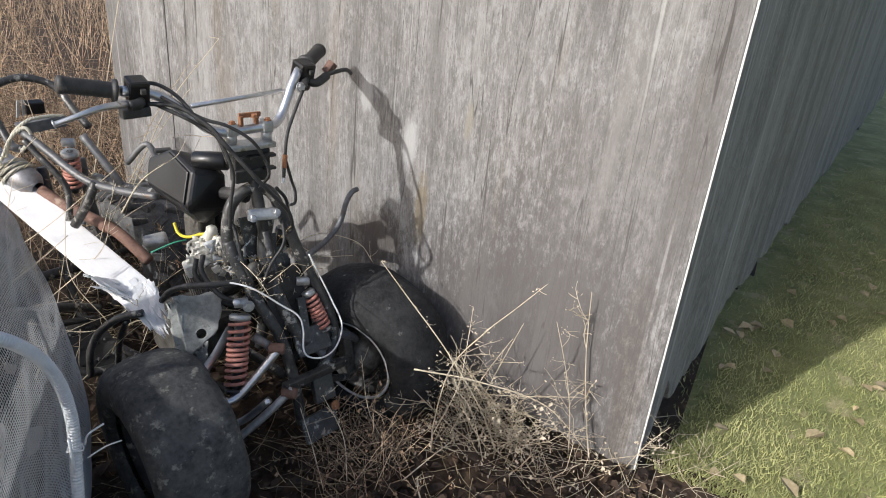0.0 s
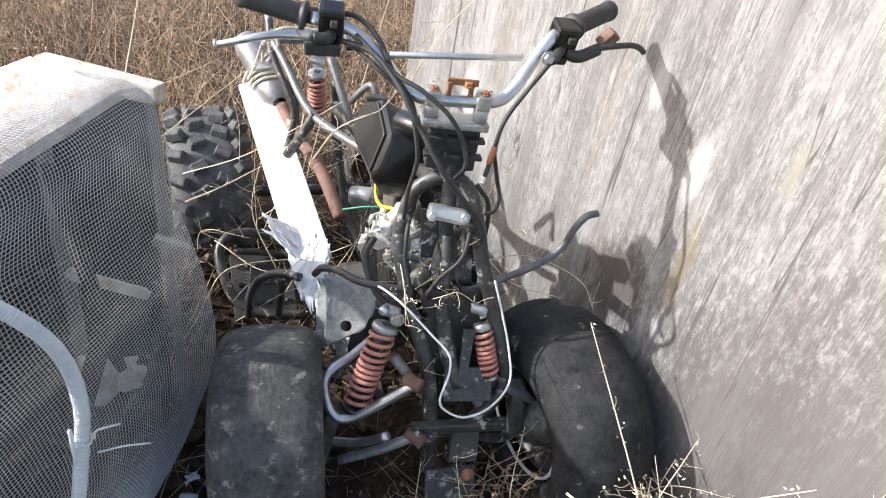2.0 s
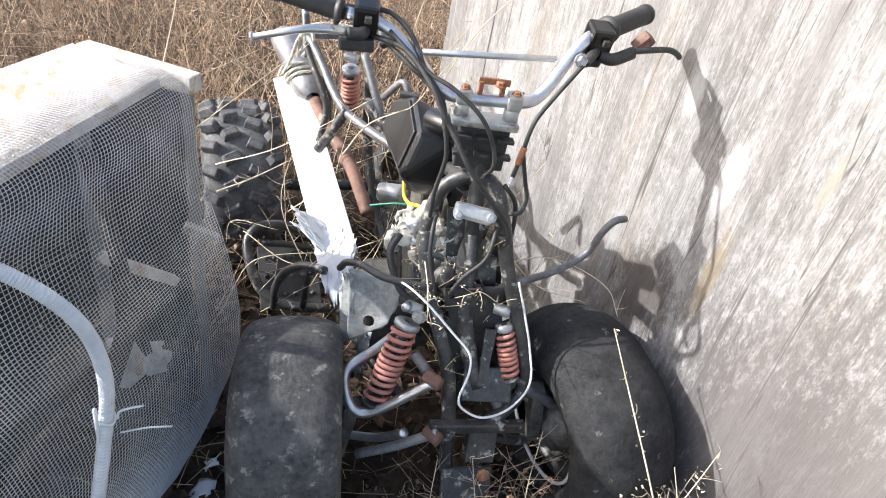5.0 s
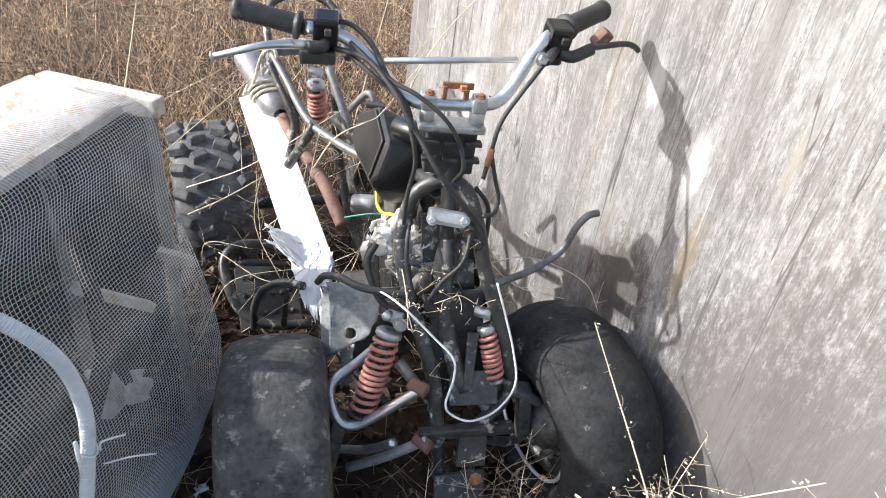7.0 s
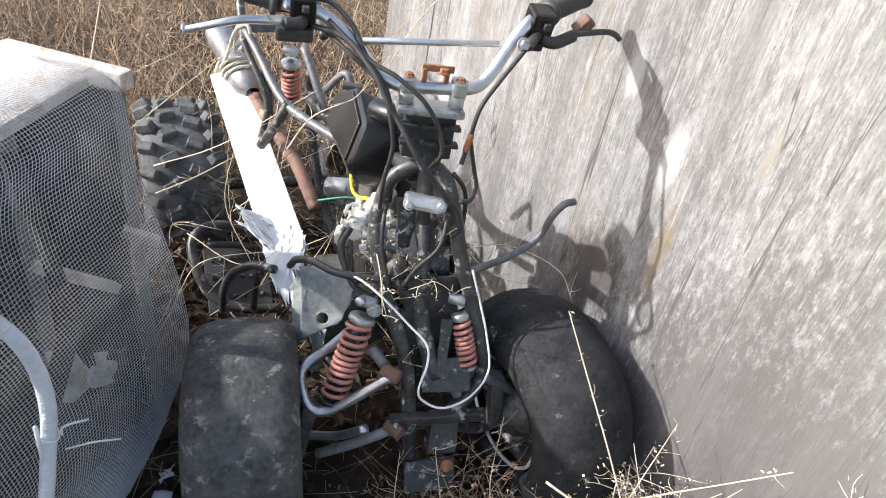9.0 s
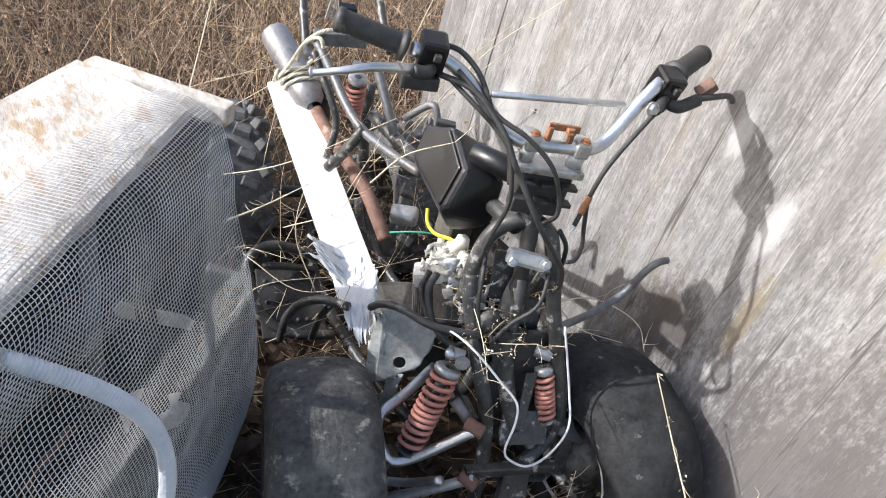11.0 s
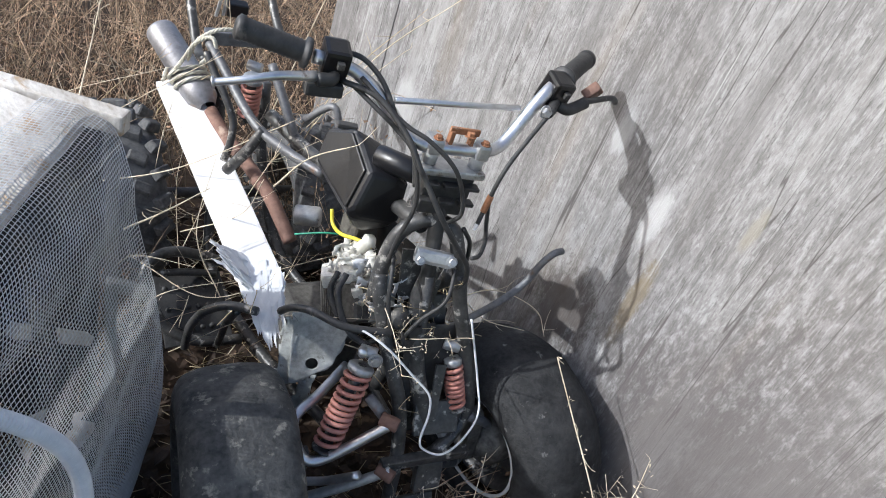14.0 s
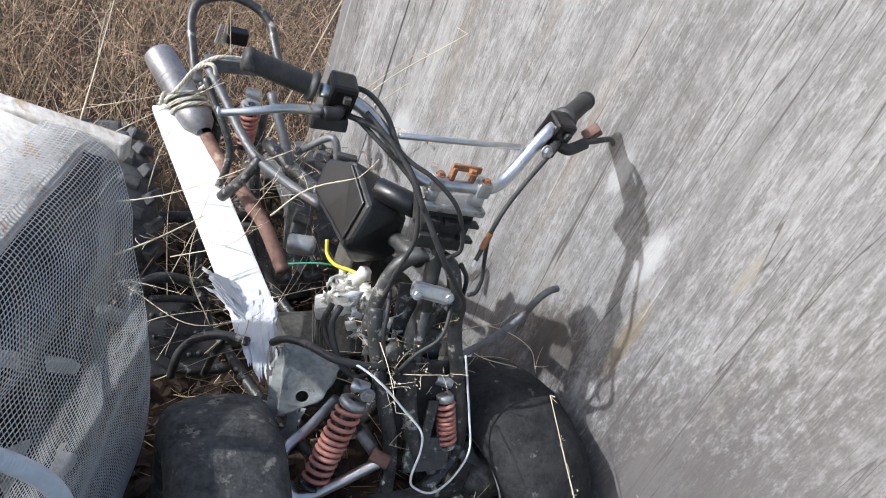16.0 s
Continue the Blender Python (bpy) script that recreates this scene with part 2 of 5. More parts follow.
GREY_PLASTIC = surface("sunworn_grey_plastic", (0.2, 0.2, 0.185), (0.5, 0.505, 0.475), 12, 0.6, bump=0.3, spots=(0.13, 0.12, 0.105), spot_size=30, spot_amount=0.42)
CONDUIT = surface("grey_conduit", (0.55, 0.56, 0.57), (0.72, 0.73, 0.73), 12, 0.5, bump=0.1, spots=(0.34, 0.31, 0.27), spot_size=9, spot_amount=0.35)
WIRE = surface("galvanised_wire", (0.45, 0.455, 0.46), (0.68, 0.685, 0.69), 9, 0.5, metal=0.15, bump=0)
BOARD = surface("bleached_board", (0.3, 0.255, 0.2), (0.78, 0.75, 0.7), 7, 0.85, bump=0.7, spots=(0.42, 0.31, 0.2), spot_size=18, spot_amount=0.6, stretch=(1.5, 0.6, 1))
SLAT = surface("grey_slat", (0.15, 0.145, 0.13), (0.29, 0.28, 0.25), 18, 0.8, bump=0.4)
# Near-black wood: the dimness inside the crate is put into the colour.
SHADED_WOOD = surface("shaded_inner_board", (0.014, 0.012, 0.011), (0.05, 0.045, 0.038), 12, 0.85, bump=0.4, stretch=(1, 1, 0.2))


# ---- building helpers ----
def mesh_of(name, verts, faces, material, smooth=True):
    me = bpy.data.meshes.new(name)
    me.from_pydata([tuple(v) for v in verts], [], faces)
    me.materials.append(material)
    if smooth:
        me.polygons.foreach_set("use_smooth", [True] * len(me.polygons))
    me.update()
    return me


def put(name, data, parent=None, label="", m=None):
    """Links mesh data as one object, under a thing or a part where given."""
    ob = new(name, data)
    if m is not None:
        ob.matrix_world = m
    if parent is not None:
        ob.parent = parent
        ob.matrix_parent_inverse = Matrix.Translation(parent.location).inverted() if parent.parent is None else Matrix()
    return tagged(ob, label) if label else ob


def thing(name, at, label, category, group="", kind=""):
    ob = new(name)
    ob.location = at
    ob.empty_display_size = 0.05
    return tagged(ob, label, category, group, kind)


def glide(points, per=6):
    """A smooth line through the points."""
    p = [Vector(q) for q in points]
    if len(p) < 3:
        return p
    e = [p[0] * 2 - p[1], *p, p[-1] * 2 - p[-2]]
    out = []
    for i in range(1, len(e) - 2):
        a, b, c, d = e[i - 1:i + 3]
        for k in range(per):
            s = k / per
            out.append(0.5 * (2 * b + (c - a) * s + (2 * a - 5 * b + 4 * c - d) * s * s + (3 * b - a - 3 * c + d) * s ** 3))
    return out + [p[-1]]


def sweep(line, radius, sides=10, cap=True):
    """Vertices and faces of a round bar along a line; radius is a number or one for each point."""
    verts, faces = [], []
    n = len(line)
    up = Vector((0.31, 0.17, 0.93))
    for i, q in enumerate(line):
        d = (line[min(i + 1, n - 1)] - line[max(i - 1, 0)]).normalized()
        side = d.cross(up)
        side = side.normalized() if side.length > 1e-4 else Vector((1, 0, 0))
        up = side.cross(d)
        r = radius[i] if isinstance(radius, (list, tuple)) else radius
        for k in range(sides):
            a = 2 * math.pi * k / sides
            verts.append(q + r * (math.cos(a) * side + math.sin(a) * up))
    for i in range(n - 1):
        for k in range(sides):
            j = (k + 1) % sides
            faces.append((i * sides + k, i * sides + j, (i + 1) * sides + j, (i + 1) * sides + k))
    if cap:
        faces.append(tuple(reversed(range(sides))))
        faces.append(tuple(range((n - 1) * sides, n * sides)))
    return verts, faces


def bar(name, points, r, material, parent, label="", sides=10, per=6):
    v, f = sweep(glide(points, per), r, sides)
    return put(name, mesh_of(name, v, f, material), parent, label)


def join(pieces):
    verts, faces = [], []
    for v, f in pieces:
        o = len(verts)
        verts += list(v)
        faces += [tuple(i + o for i in q) for q in f]
    return verts, faces


def block(name, size, m, material, parent=None, label="", bevel=0.004, shape=None):
    """A bevelled block of that size at the pose m; shape moves its corners before the bevel."""
    bm = bmesh.new()
    bmesh.ops.create_cube(bm, size=1)
    for v in bm.verts:
        v.co = Vector([v.co[i] * size[i] for i in range(3)])
        if shape:
            v.co = shape(v.co)
    if bevel:
        bmesh.ops.bevel(bm, geom=bm.edges[:], offset=bevel, segments=2, affect="EDGES", profile=0.6)
    bm.transform(m)
    me = bpy.data.meshes.new(name)
    bm.to_mesh(me)
    bm.free()
    me.materials.append(material)
    return put(name, me, parent, label)


def lathe(profile, sides, axis_m):
    """Turns (radius, along) pairs round the local x axis, at the pose axis_m."""
    verts, faces = [], []
    n = len(profile)
    for k in range(sides):
        a = 2 * math.pi * k / sides
        for r, x in profile:
            verts.append(axis_m @ Vector((x, r * math.cos(a), r * math.sin(a))))
    for k in range(sides):
        j = (k + 1) % sides
        for i in range(n - 1):
            faces.append((k * n + i, k * n + i + 1, j * n + i + 1, j * n + i))
    return verts, faces


def turned(name, profile, sides, m, material, parent=None, label=""):
    v, f = lathe(profile, sides, m)
    return put(name, mesh_of(name, v, f, material), parent, label)


def along(a, b):
    """A pose at a whose x axis points to b."""
    d = Vector(b) - Vector(a)
    return Matrix.Translation(Vector(a)) @ d.to_track_quat("X", "Z").to_matrix().to_4x4()


def rod(name, a, b, r, material, parent, label="", sides=14, lip=0.15):
    """A straight round piece from a to b with chamfered ends."""
    n = (Vector(b) - Vector(a)).length
    c = r * lip
    return turned(name, [(0.0005, 0), (r - c, 0), (r, c), (r, n - c), (r - c, n), (0.0005, n)], sides, along(a, b), material, parent, label)


def bolt(at, way, r, material, parent, label="", name="bolt"):
    """A hexagonal bolt head with a washer under it."""
    m = along(at, Vector(at) + Vector(way))
    washer = lathe([(0.0003, 0), (r * 1.35, 0), (r * 1.35, r * 0.3), (0.0003, r * 0.3)], 14, m)
    head = lathe([(r, r * 0.3), (r, r * 0.95), (r * 0.8, r * 1.1), (0.0003, r * 1.1)], 6, m)
    v, f = join([washer, head])
    return put(name, mesh_of(name, v, f, material, False), parent, label)


rnd = random.Random(11)

# ---- ground, lawn, walls ----
def ground_height(x, y):
    h = 0.018 * noise.noise(Vector((x * 2.1, y * 2.1, 0.3))) + 0.03 * noise.noise(Vector((x * 0.6, y * 0.6, 2.0)))
    return h - 0.01


def ground_sheet():
    def steps(edges):
        out = []
        for a, b, n in edges:
            out += [a + (b - a) * i / n for i in range(n)]
        return out + [edges[-1][1]]
    axis = steps([(-600, -40, 6), (-40, -6, 10), (-6, -2, 14), (-2, 3, 90), (3, 8, 16), (8, 40, 10), (40, 600, 6)])
    n = len(axis)
    verts = [(x, y, ground_height(x, y) if max(abs(x), abs(y)) < 30 else -0.02) for x in axis for y in axis]
    faces = [(i * n + j, (i + 1) * n + j, (i + 1) * n + j + 1, i * n + j + 1) for i in range(n - 1) for j in range(n - 1)]
    me = mesh_of("ground", verts, faces, DIRT)
    me.materials.append(LAWN)
    for p in me.polygons:
        c = p.center
        if c.y < -1.0 - 0.05 * c.x + 0.05 * noise.noise(c * 3) and c.x > 0.55 + 0.1 * noise.noise(c * 2) or c.y < -3:
            p.material_index = 1
    return tagged(put("ground", me), "bare brown soil under litter, turning to lawn", "ground", kind="structure")


ground_sheet()

WALL_X, CORNER_Y, FAR_Y, WALL_TOP = 0.447, -0.974, 1.03, 2.4


def ragged_panel(a, b, thick, inner, top, foot, seed, material, name, parent, label=""):
    """An upright sheet from plan point a to b, with a ragged rotten foot."""
    r = random.Random(seed)
    a, b, inner = Vector(a), Vector(b), Vector(inner)
    n = max(int((b - a).length / 0.03), 4)
    verts, faces = [], []
    for i in range(n + 1):
        p = a.lerp(b, i / n)
        z0 = foot(i / n) + r.uniform(-0.012, 0.012)
        for q in (p, p + inner * thick):
            for z in (z0, 0.6, top):
                verts.append((q.x, q.y, z))
    for i in range(n):
        o, w = i * 6, (i + 1) * 6
        for j in (0, 1):
            faces.append((o + j, w + j, w + j + 1, o + j + 1))
            faces.append((o + 3 + j, o + 4 + j, w + 4 + j, w + 3 + j))
        faces.append((o, o + 3, w + 3, w))
        faces.append((o + 2, w + 2, w + 5, o + 5))
    for o in (0, n * 6):
        faces += [(o, o + 1, o + 4, o + 3), (o + 1, o + 2, o + 5, o + 4)]
    bm = bmesh.new()
    vs = [bm.verts.new(v) for v in verts]
    for f in faces:
        bm.faces.new([vs[i] for i in f])
    bmesh.ops.recalc_face_normals(bm, faces=bm.faces[:])
    me = bpy.data.meshes.new(name)
    bm.to_mesh(me)
    bm.free()
    me.materials.append(material)
    return put(name, me, parent, label)


wall_west = thing("wall_west", (WALL_X, 0, 0), "weathered grey plywood shed wall with vertical grain", "wall", kind="structure")
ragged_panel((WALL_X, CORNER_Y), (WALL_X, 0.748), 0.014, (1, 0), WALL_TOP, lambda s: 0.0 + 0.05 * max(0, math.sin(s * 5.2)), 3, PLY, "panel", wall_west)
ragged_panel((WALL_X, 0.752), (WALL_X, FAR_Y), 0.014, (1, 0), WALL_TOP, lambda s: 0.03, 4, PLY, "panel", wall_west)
# Thin strip, much paler than the sheets, along the corner edge.
block("corner_strip", (0.005, 0.005, 2.38), pose(WALL_X - 0.0015, CORNER_Y - 0.004, 1.2), TRIM, wall_west, "thin pale strip along the corner edge", 0.002)


END_WAY = Vector((0.99, -0.14)).normalized()
END_IN = Vector((0.14, 0.99)).normalized()
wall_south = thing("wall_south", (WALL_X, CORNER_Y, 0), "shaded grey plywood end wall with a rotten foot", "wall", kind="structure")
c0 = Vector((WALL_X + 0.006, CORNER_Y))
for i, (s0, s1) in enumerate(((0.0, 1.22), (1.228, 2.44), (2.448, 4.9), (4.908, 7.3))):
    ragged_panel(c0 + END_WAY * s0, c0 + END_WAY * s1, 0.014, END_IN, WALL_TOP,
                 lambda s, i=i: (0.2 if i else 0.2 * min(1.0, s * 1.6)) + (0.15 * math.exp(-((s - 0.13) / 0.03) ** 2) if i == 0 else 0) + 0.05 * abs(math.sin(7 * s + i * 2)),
                 20 + i, PLY_SHADED, "panel", wall_south)
# plain walls that close the shed behind the two that show
shed_close = thing("wall_north", (0.46, FAR_Y, 0), "plain grey shed wall out of view", "wall", kind="structure")
ragged_panel((WALL_X + 0.016, FAR_Y), (7.5, FAR_Y), 0.014, (0, -1), WALL_TOP, lambda s: 0.0, 31, PLY, "panel", shed_close)
roof = thing("roof", (2, 0, WALL_TOP), "flat plywood shed roof out of view", "roof", kind="structure")
block("deck", (7.6, 3.4, 0.02), pose(4.2, -0.45, WALL_TOP + 0.012), PLY, roof, bevel=0.003)

# ---- quad bike ----
quad = thing("quad_bike", (0, 0, 0), "stripped rusting quad bike frame with flat front tyres", "quad bike")
STEER = -21


BALLOON = ((0.0, 1.0), (0.15, 0.998), (0.3, 0.988), (0.45, 0.968), (0.58, 0.938), (0.7, 0.898), (0.82, 0.84), (0.92, 0.77), (0.98, 0.7), (1.0, 0.64), (0.97, 0.585), (0.9, 0.55), (0.8, 0.53))


def tyre_mesh(name, radius, width, material, blocks, depth, sides=96, seed=1, rounded=False):
    """A balloon tyre round the local x axis with a worn blocky tread."""
    prof = []
    section = BALLOON if rounded else ((0.0, 1.0), (0.25, 0.998), (0.5, 0.99), (0.68, 0.972), (0.8, 0.945), (0.88, 0.912), (0.94, 0.87), (0.985, 0.81), (1.0, 0.74), (0.985, 0.67), (0.94, 0.6), (0.86, 0.56), (0.78, 0.55))
    for i in range(-len(section) + 1, len(section)):
        x, r = section[abs(i)]
        prof.append((r * radius, math.copysign(x, i) * width / 2, abs(i) / (len(section) - 1)))
    verts, faces, n = [], [], len(prof)
    for k in range(sides):
        a = 2 * math.pi * k / sides
        for i, (r, x, flat) in enumerate(prof):
            rise = 0.0
            if flat < 0.4:
                rise = -depth * max(0.0, min(1.0, 6 * math.sin(blocks * a + 2.4 * math.copysign(1, x) * flat) - 4.6))
            rise -= 0.012 * max(0.0, noise.noise(Vector((x * 5, math.cos(a) * 2.2, math.sin(a) * 2.2 + 3 * seed)))) * (1 - 0.7 * min(1.0, max(0.0, (flat - 0.15) / 0.7)))
            rise += 0.003 * noise.noise(Vector((x * 30, math.cos(a) * 6, math.sin(a) * 6 + seed))) + 0.005 * noise.noise(Vector((x * 9, math.cos(a) * 2, math.sin(a) * 2 + seed)))
            verts.append((x, (r + rise) * math.cos(a), (r + rise) * math.sin(a)))
    for k in range(sides):
        j = (k + 1) % sides
        for i in range(n - 1):
            faces.append((k * n + i, j * n + i, j * n + i + 1, k * n + i + 1))
    return mesh_of(name, verts, faces, material)


def front_wheel(at, yaw, lean, side, radius, width, skin, depth, label):
    m = pose(*at, 0, lean, yaw)
    tyre = put("front_tyre", tyre_mesh("front_tyre", radius, width, skin, 24, depth, 144, side, side > 0), quad, label, m)
    rim = [(0.125, -0.07), (0.118, -0.066), (0.108, -0.05), (0.104, -0.02), (0.104, 0.03), (0.112, 0.06), (0.125, 0.07)]
    disc = [(0.104, -0.015), (0.07, -0.022), (0.04, -0.02), (0.001, -0.02)]
    v, f = join([lathe(rim, 40, Matrix()), lathe(disc, 40, Matrix())])
    put("rim", mesh_of("rim", v, f, TUBE), tyre, "black steel rim")
    if side > 0:
        lip = [Vector((-0.4 * width, 0.128 * math.cos(a), 0.128 * math.sin(a))) for a in [k * math.pi / 24 for k in range(49)]]
        v, f = sweep(lip, 0.0042, 8, False)
        put("rim_lip", mesh_of("rim_lip", v, f, CONDUIT), tyre, "pale worn rim lip")
    s = -side
    v, f = lathe([(0.001, s * 0.10), (0.03, s * 0.10), (0.034, s * 0.09), (0.062, s * 0.078), (0.066, s * 0.03), (0.06, s * 0.02), (0.001, s * 0.02)], 30, Matrix())
    put("brake_drum", mesh_of("brake_drum", v, f, FINS), tyre, "grimy brake drum")
    for k in range(4):
        a = math.radians(45 + 90 * k)
        v, f = lathe([(0.007, s * 0.02), (0.007, s * 0.034), (0.0005, s * 0.034)], 6, Matrix.Translation((0, 0.045 * math.cos(a), 0.045 * math.sin(a))))
        put("wheel_nut", mesh_of("wheel_nut", v, f, ALLOY, False), tyre)
    return tyre


front_wheel((-0.298, -0.022, 0.180), -18, -4, -1, 0.221, 0.205, RUBBER, 0.002, "worn bald dusty front tyre")
front_wheel((0.314, -0.175, 0.190), -3, -6, 1, 0.254, 0.23, SHADED_RUBBER, 0.003, "worn black front tyre against the wall")


def rear_wheel(at, yaw, side):
    m = pose(*at, 0, 0, yaw)
    tyre = put("rear_tyre", tyre_mesh("rear_tyre", 0.225, 0.21, LUG, 10, 0.001, seed=5), quad, "knobbly black rear tyre", m)
    v, f = lathe([(0.125, -0.08), (0.11, -0.06), (0.106, 0.0), (0.11, 0.06), (0.125, 0.08)], 36, Matrix())
    put("rim", mesh_of("rim", v, f, TUBE), tyre, "black steel rim")
    bm = bmesh.new()
    bmesh.ops.create_cube(bm, size=1)
    for q in bm.verts:
        top = q.co.z > 0
        q.co = Vector((q.co.x * (0.042 if top else 0.05), q.co.y * (0.024 if top else 0.032), q.co.z * 0.026))
    bmesh.ops.bevel(bm, geom=bm.edges[:], offset=0.003, segments=1, affect="EDGES")
    lug = bpy.data.meshes.new("tread_lug")
    bm.to_mesh(lug)
    bm.free()
    lug.materials.append(LUG)
    for k in range(20):
        for j, x in enumerate((-0.085, -0.032, 0.032, 0.085)):
            a = 2 * math.pi * (k + (0.5 if j % 2 else 0)) / 20
            r = 0.231 if j in (1, 2) else 0.222
            lean = (0, -0.0, 0.0, 0)[j] + (-28 if j == 0 else 28 if j == 3 else 0)
            q = put("tread_lug", lug, tyre)
            q.matrix_basis = Matrix.Rotation(a, 4, "X") @ Matrix.Translation((x, 0, r)) @ pose(0, 0, 0, 0, lean, (25 if j % 2 else -25))
    return tyre


rear_wheel((-0.235, 0.885, 0.24), -6, -1)
rear_wheel((0.315, 0.80, 0.22), -6, 1)
rod("rear_axle", (-0.235, 0.885, 0.23), (0.315, 0.80, 0.23), 0.017, TUBE, quad, sides=12)

# steering: bars, grips, levers
BARS = [(-0.195, 0.155, 0.962), (-0.143, 0.135, 0.954), (-0.111, 0.110, 0.936), (-0.083, 0.085, 0.907), (-0.063, 0.055, 0.880), (-0.039, 0.035, 0.868),
        (-0.014, 0.020, 0.868), (0.060, -0.008, 0.872), (0.097, -0.012, 0.877), (0.123, -0.010, 0.901), (0.149, -0.010, 0.947), (0.177, -0.008, 0.982), (0.2, 0.0, 0.991)]
bar("handlebar", BARS, 0.0112, STEEL, quad, "chromed steel handlebar", 14)
rod("crossbar", (-0.084, 0.075, 0.927), (0.132, 0.0, 0.946), 0.0055, STEEL, quad, "thin steel cross brace")


def grip(a, b):
    a, b = Vector(a), Vector(b)
    n = (b - a).length
    prof = [(0.001, 0), (0.013, 0), (0.019, 0.004), (0.019, 0.012)]
    for i in range(14):
        s = 0.014 + (n - 0.03) * i / 13
        prof += [(0.0165, s), (0.0178, s + 0.004)]
    prof += [(0.024, n - 0.010), (0.024, n - 0.003), (0.012, n)]
    turned("grip", prof, 20, along(a, b), MATT, quad, "ribbed black rubber grip")


grip((-0.300, 0.208, 0.981), (-0.198, 0.160, 0.962))
grip((0.354, 0.060, 1.014), (0.222, 0.004, 0.996))


def switch(at, yaw, tilt, label):
    m = pose(*at, tilt, 0, yaw)
    box = block("switch_housing", (0.042, 0.046, 0.05), m, BLACK, quad, label, 0.007)
    block("clamp_half", (0.03, 0.05, 0.03), m @ pose(0.0, 0.004, -0.03), BLACK, box, bevel=0.006)
    block("switch_button", (0.012, 0.01, 0.012), m @ pose(0.004, -0.027, 0.008), MATT, box, bevel=0.003)
    rod("switch_screw", m @ Vector((-0.012, -0.022, -0.016)), m @ Vector((-0.012, -0.027, -0.016)), 0.004, ALLOY, box, sides=10)
    return box


switch((-0.162, 0.146, 0.962), STEER, 15, "black plastic switch housing")
switch((0.203, -0.006, 0.985), STEER + 6, 15, "black throttle housing")
bar("lever_perch", [(-0.165, 0.14, 0.945), (-0.175, 0.125, 0.938), (-0.2, 0.127, 0.937)], 0.011, MATT, quad, "black lever mount")
block("master_block", (0.06, 0.03, 0.022), pose(-0.178, 0.138, 0.918, 0, -3, STEER), MATT, quad, "black brake lever block", 0.005)
v, f = sweep(glide([(-0.195, 0.135, 0.938), (-0.225, 0.128, 0.942), (-0.268, 0.130, 0.941), (-0.310, 0.140, 0.930), (-0.338, 0.158, 0.918), (-0.346, 0.163, 0.915)]),
             [0.0085 - 0.003 * min(i / 20, 1) + (0.003 if i > 27 else 0) for i in range(31)], 10)
put("brake_lever", mesh_of("brake_lever", v, f, STEEL), quad, "polished alloy brake lever")
bar("lever_perch", [(0.205, -0.02, 0.962), (0.225, -0.032, 0.958), (0.262, -0.035, 0.972)], 0.011, MATT, quad, "black lever mount")
bolt((0.158, -0.034, 0.956), (-0.2, -0.9, 0.25), 0.009, ALLOY, quad, "alloy cable adjuster bolt")
rod("cable_adjuster", (0.163, -0.038, 0.953), (0.195, -0.02, 0.968), 0.009, MATT, quad)
block("rusty_pivot", (0.026, 0.02, 0.034), pose(0.291, -0.021, 0.986, 25, 25, 10), PIPE_RUST, quad, "rust-stained lever pivot", 0.004)
v, f = sweep(glide([(0.262, -0.034, 0.974), (0.295, -0.035, 0.977), (0.345, -0.029, 0.977), (0.375, -0.022, 0.969), (0.392, -0.017, 0.960)]), 0.0055, 10)
put("brake_lever", mesh_of("brake_lever", v, f, MATT), quad, "dark brake lever reaching towards the wall")

# steering head
HEAD = pose(0.021, 0.008, 0.0, 0, 0, STEER)
plate = block("top_plate", (0.118, 0.05, 0.014), HEAD @ pose(0, 0, 0.832), ALLOY, quad, "weathered alloy top plate", 0.004)
for s in (-0.044, 0.044):
    riser = rod("riser", HEAD @ Vector((s, 0, 0.838)), HEAD @ Vector((s, 0, 0.862)), 0.014, ALLOY, quad, "cast alloy bar riser")
    block("bar_clamp", (0.026, 0.036, 0.03), HEAD @ pose(s, 0, 0.874), ALLOY, quad, "alloy handlebar clamp", 0.006)
    bolt(HEAD @ Vector((s, -0.01, 0.888)), (0, 0, 1), 0.0065, RUST, quad, "rusted clamp bolt")
block("rusty_bracket", (0.055, 0.006, 0.012), HEAD @ pose(0.004, 0.0, 0.903), RUST, quad, "orange rusty bracket", 0.002)
for s in (-0.018, 0.02):
    block("rusty_bracket", (0.008, 0.014, 0.026), HEAD @ pose(s, 0.0, 0.889), RUST, quad, "orange rusty bracket", 0.002)
bolt(HEAD @ Vector((0.014, -0.004, 0.897)), (0, 0, 1), 0.008, RUST, quad, "orange rusty bolt")
block("head_casting", (0.09, 0.034, 0.08), HEAD @ pose(0.004, 0.006, 0.782), MATT, quad, "black ribbed steering head", 0.004)
for k in range(2):
    for s in (-0.038, 0.0, 0.038):
        block("rib", (0.028, 0.02, 0.007), HEAD @ pose(0.004 + s, -0.018, 0.775 + 0.032 * k), MATT, quad, bevel=0.0015)
rod("steering_stem", (0.032, 0.02, 0.80), (0.026, -0.03, 0.60), 0.015, MATT, quad, "black steering stem")
rod("steering_stem", (0.026, -0.03, 0.62), (0.026, -0.10, 0.30), 0.013, TUBE, quad, "black lower steering shaft")
# pale clamp on the stem
clamp = block("stem_clamp", (0.074, 0.02, 0.03), pose(0.014, -0.034, 0.668, -20, 2, -34), ALLOY, quad, "bright alloy stem clamp", 0.008)
for q in ((-0.012, -0.028, 0.664), (0.036, -0.06, 0.672)):
    bolt(q, (-0.45, -0.75, 0.45), 0.0075, ALLOY, clamp)

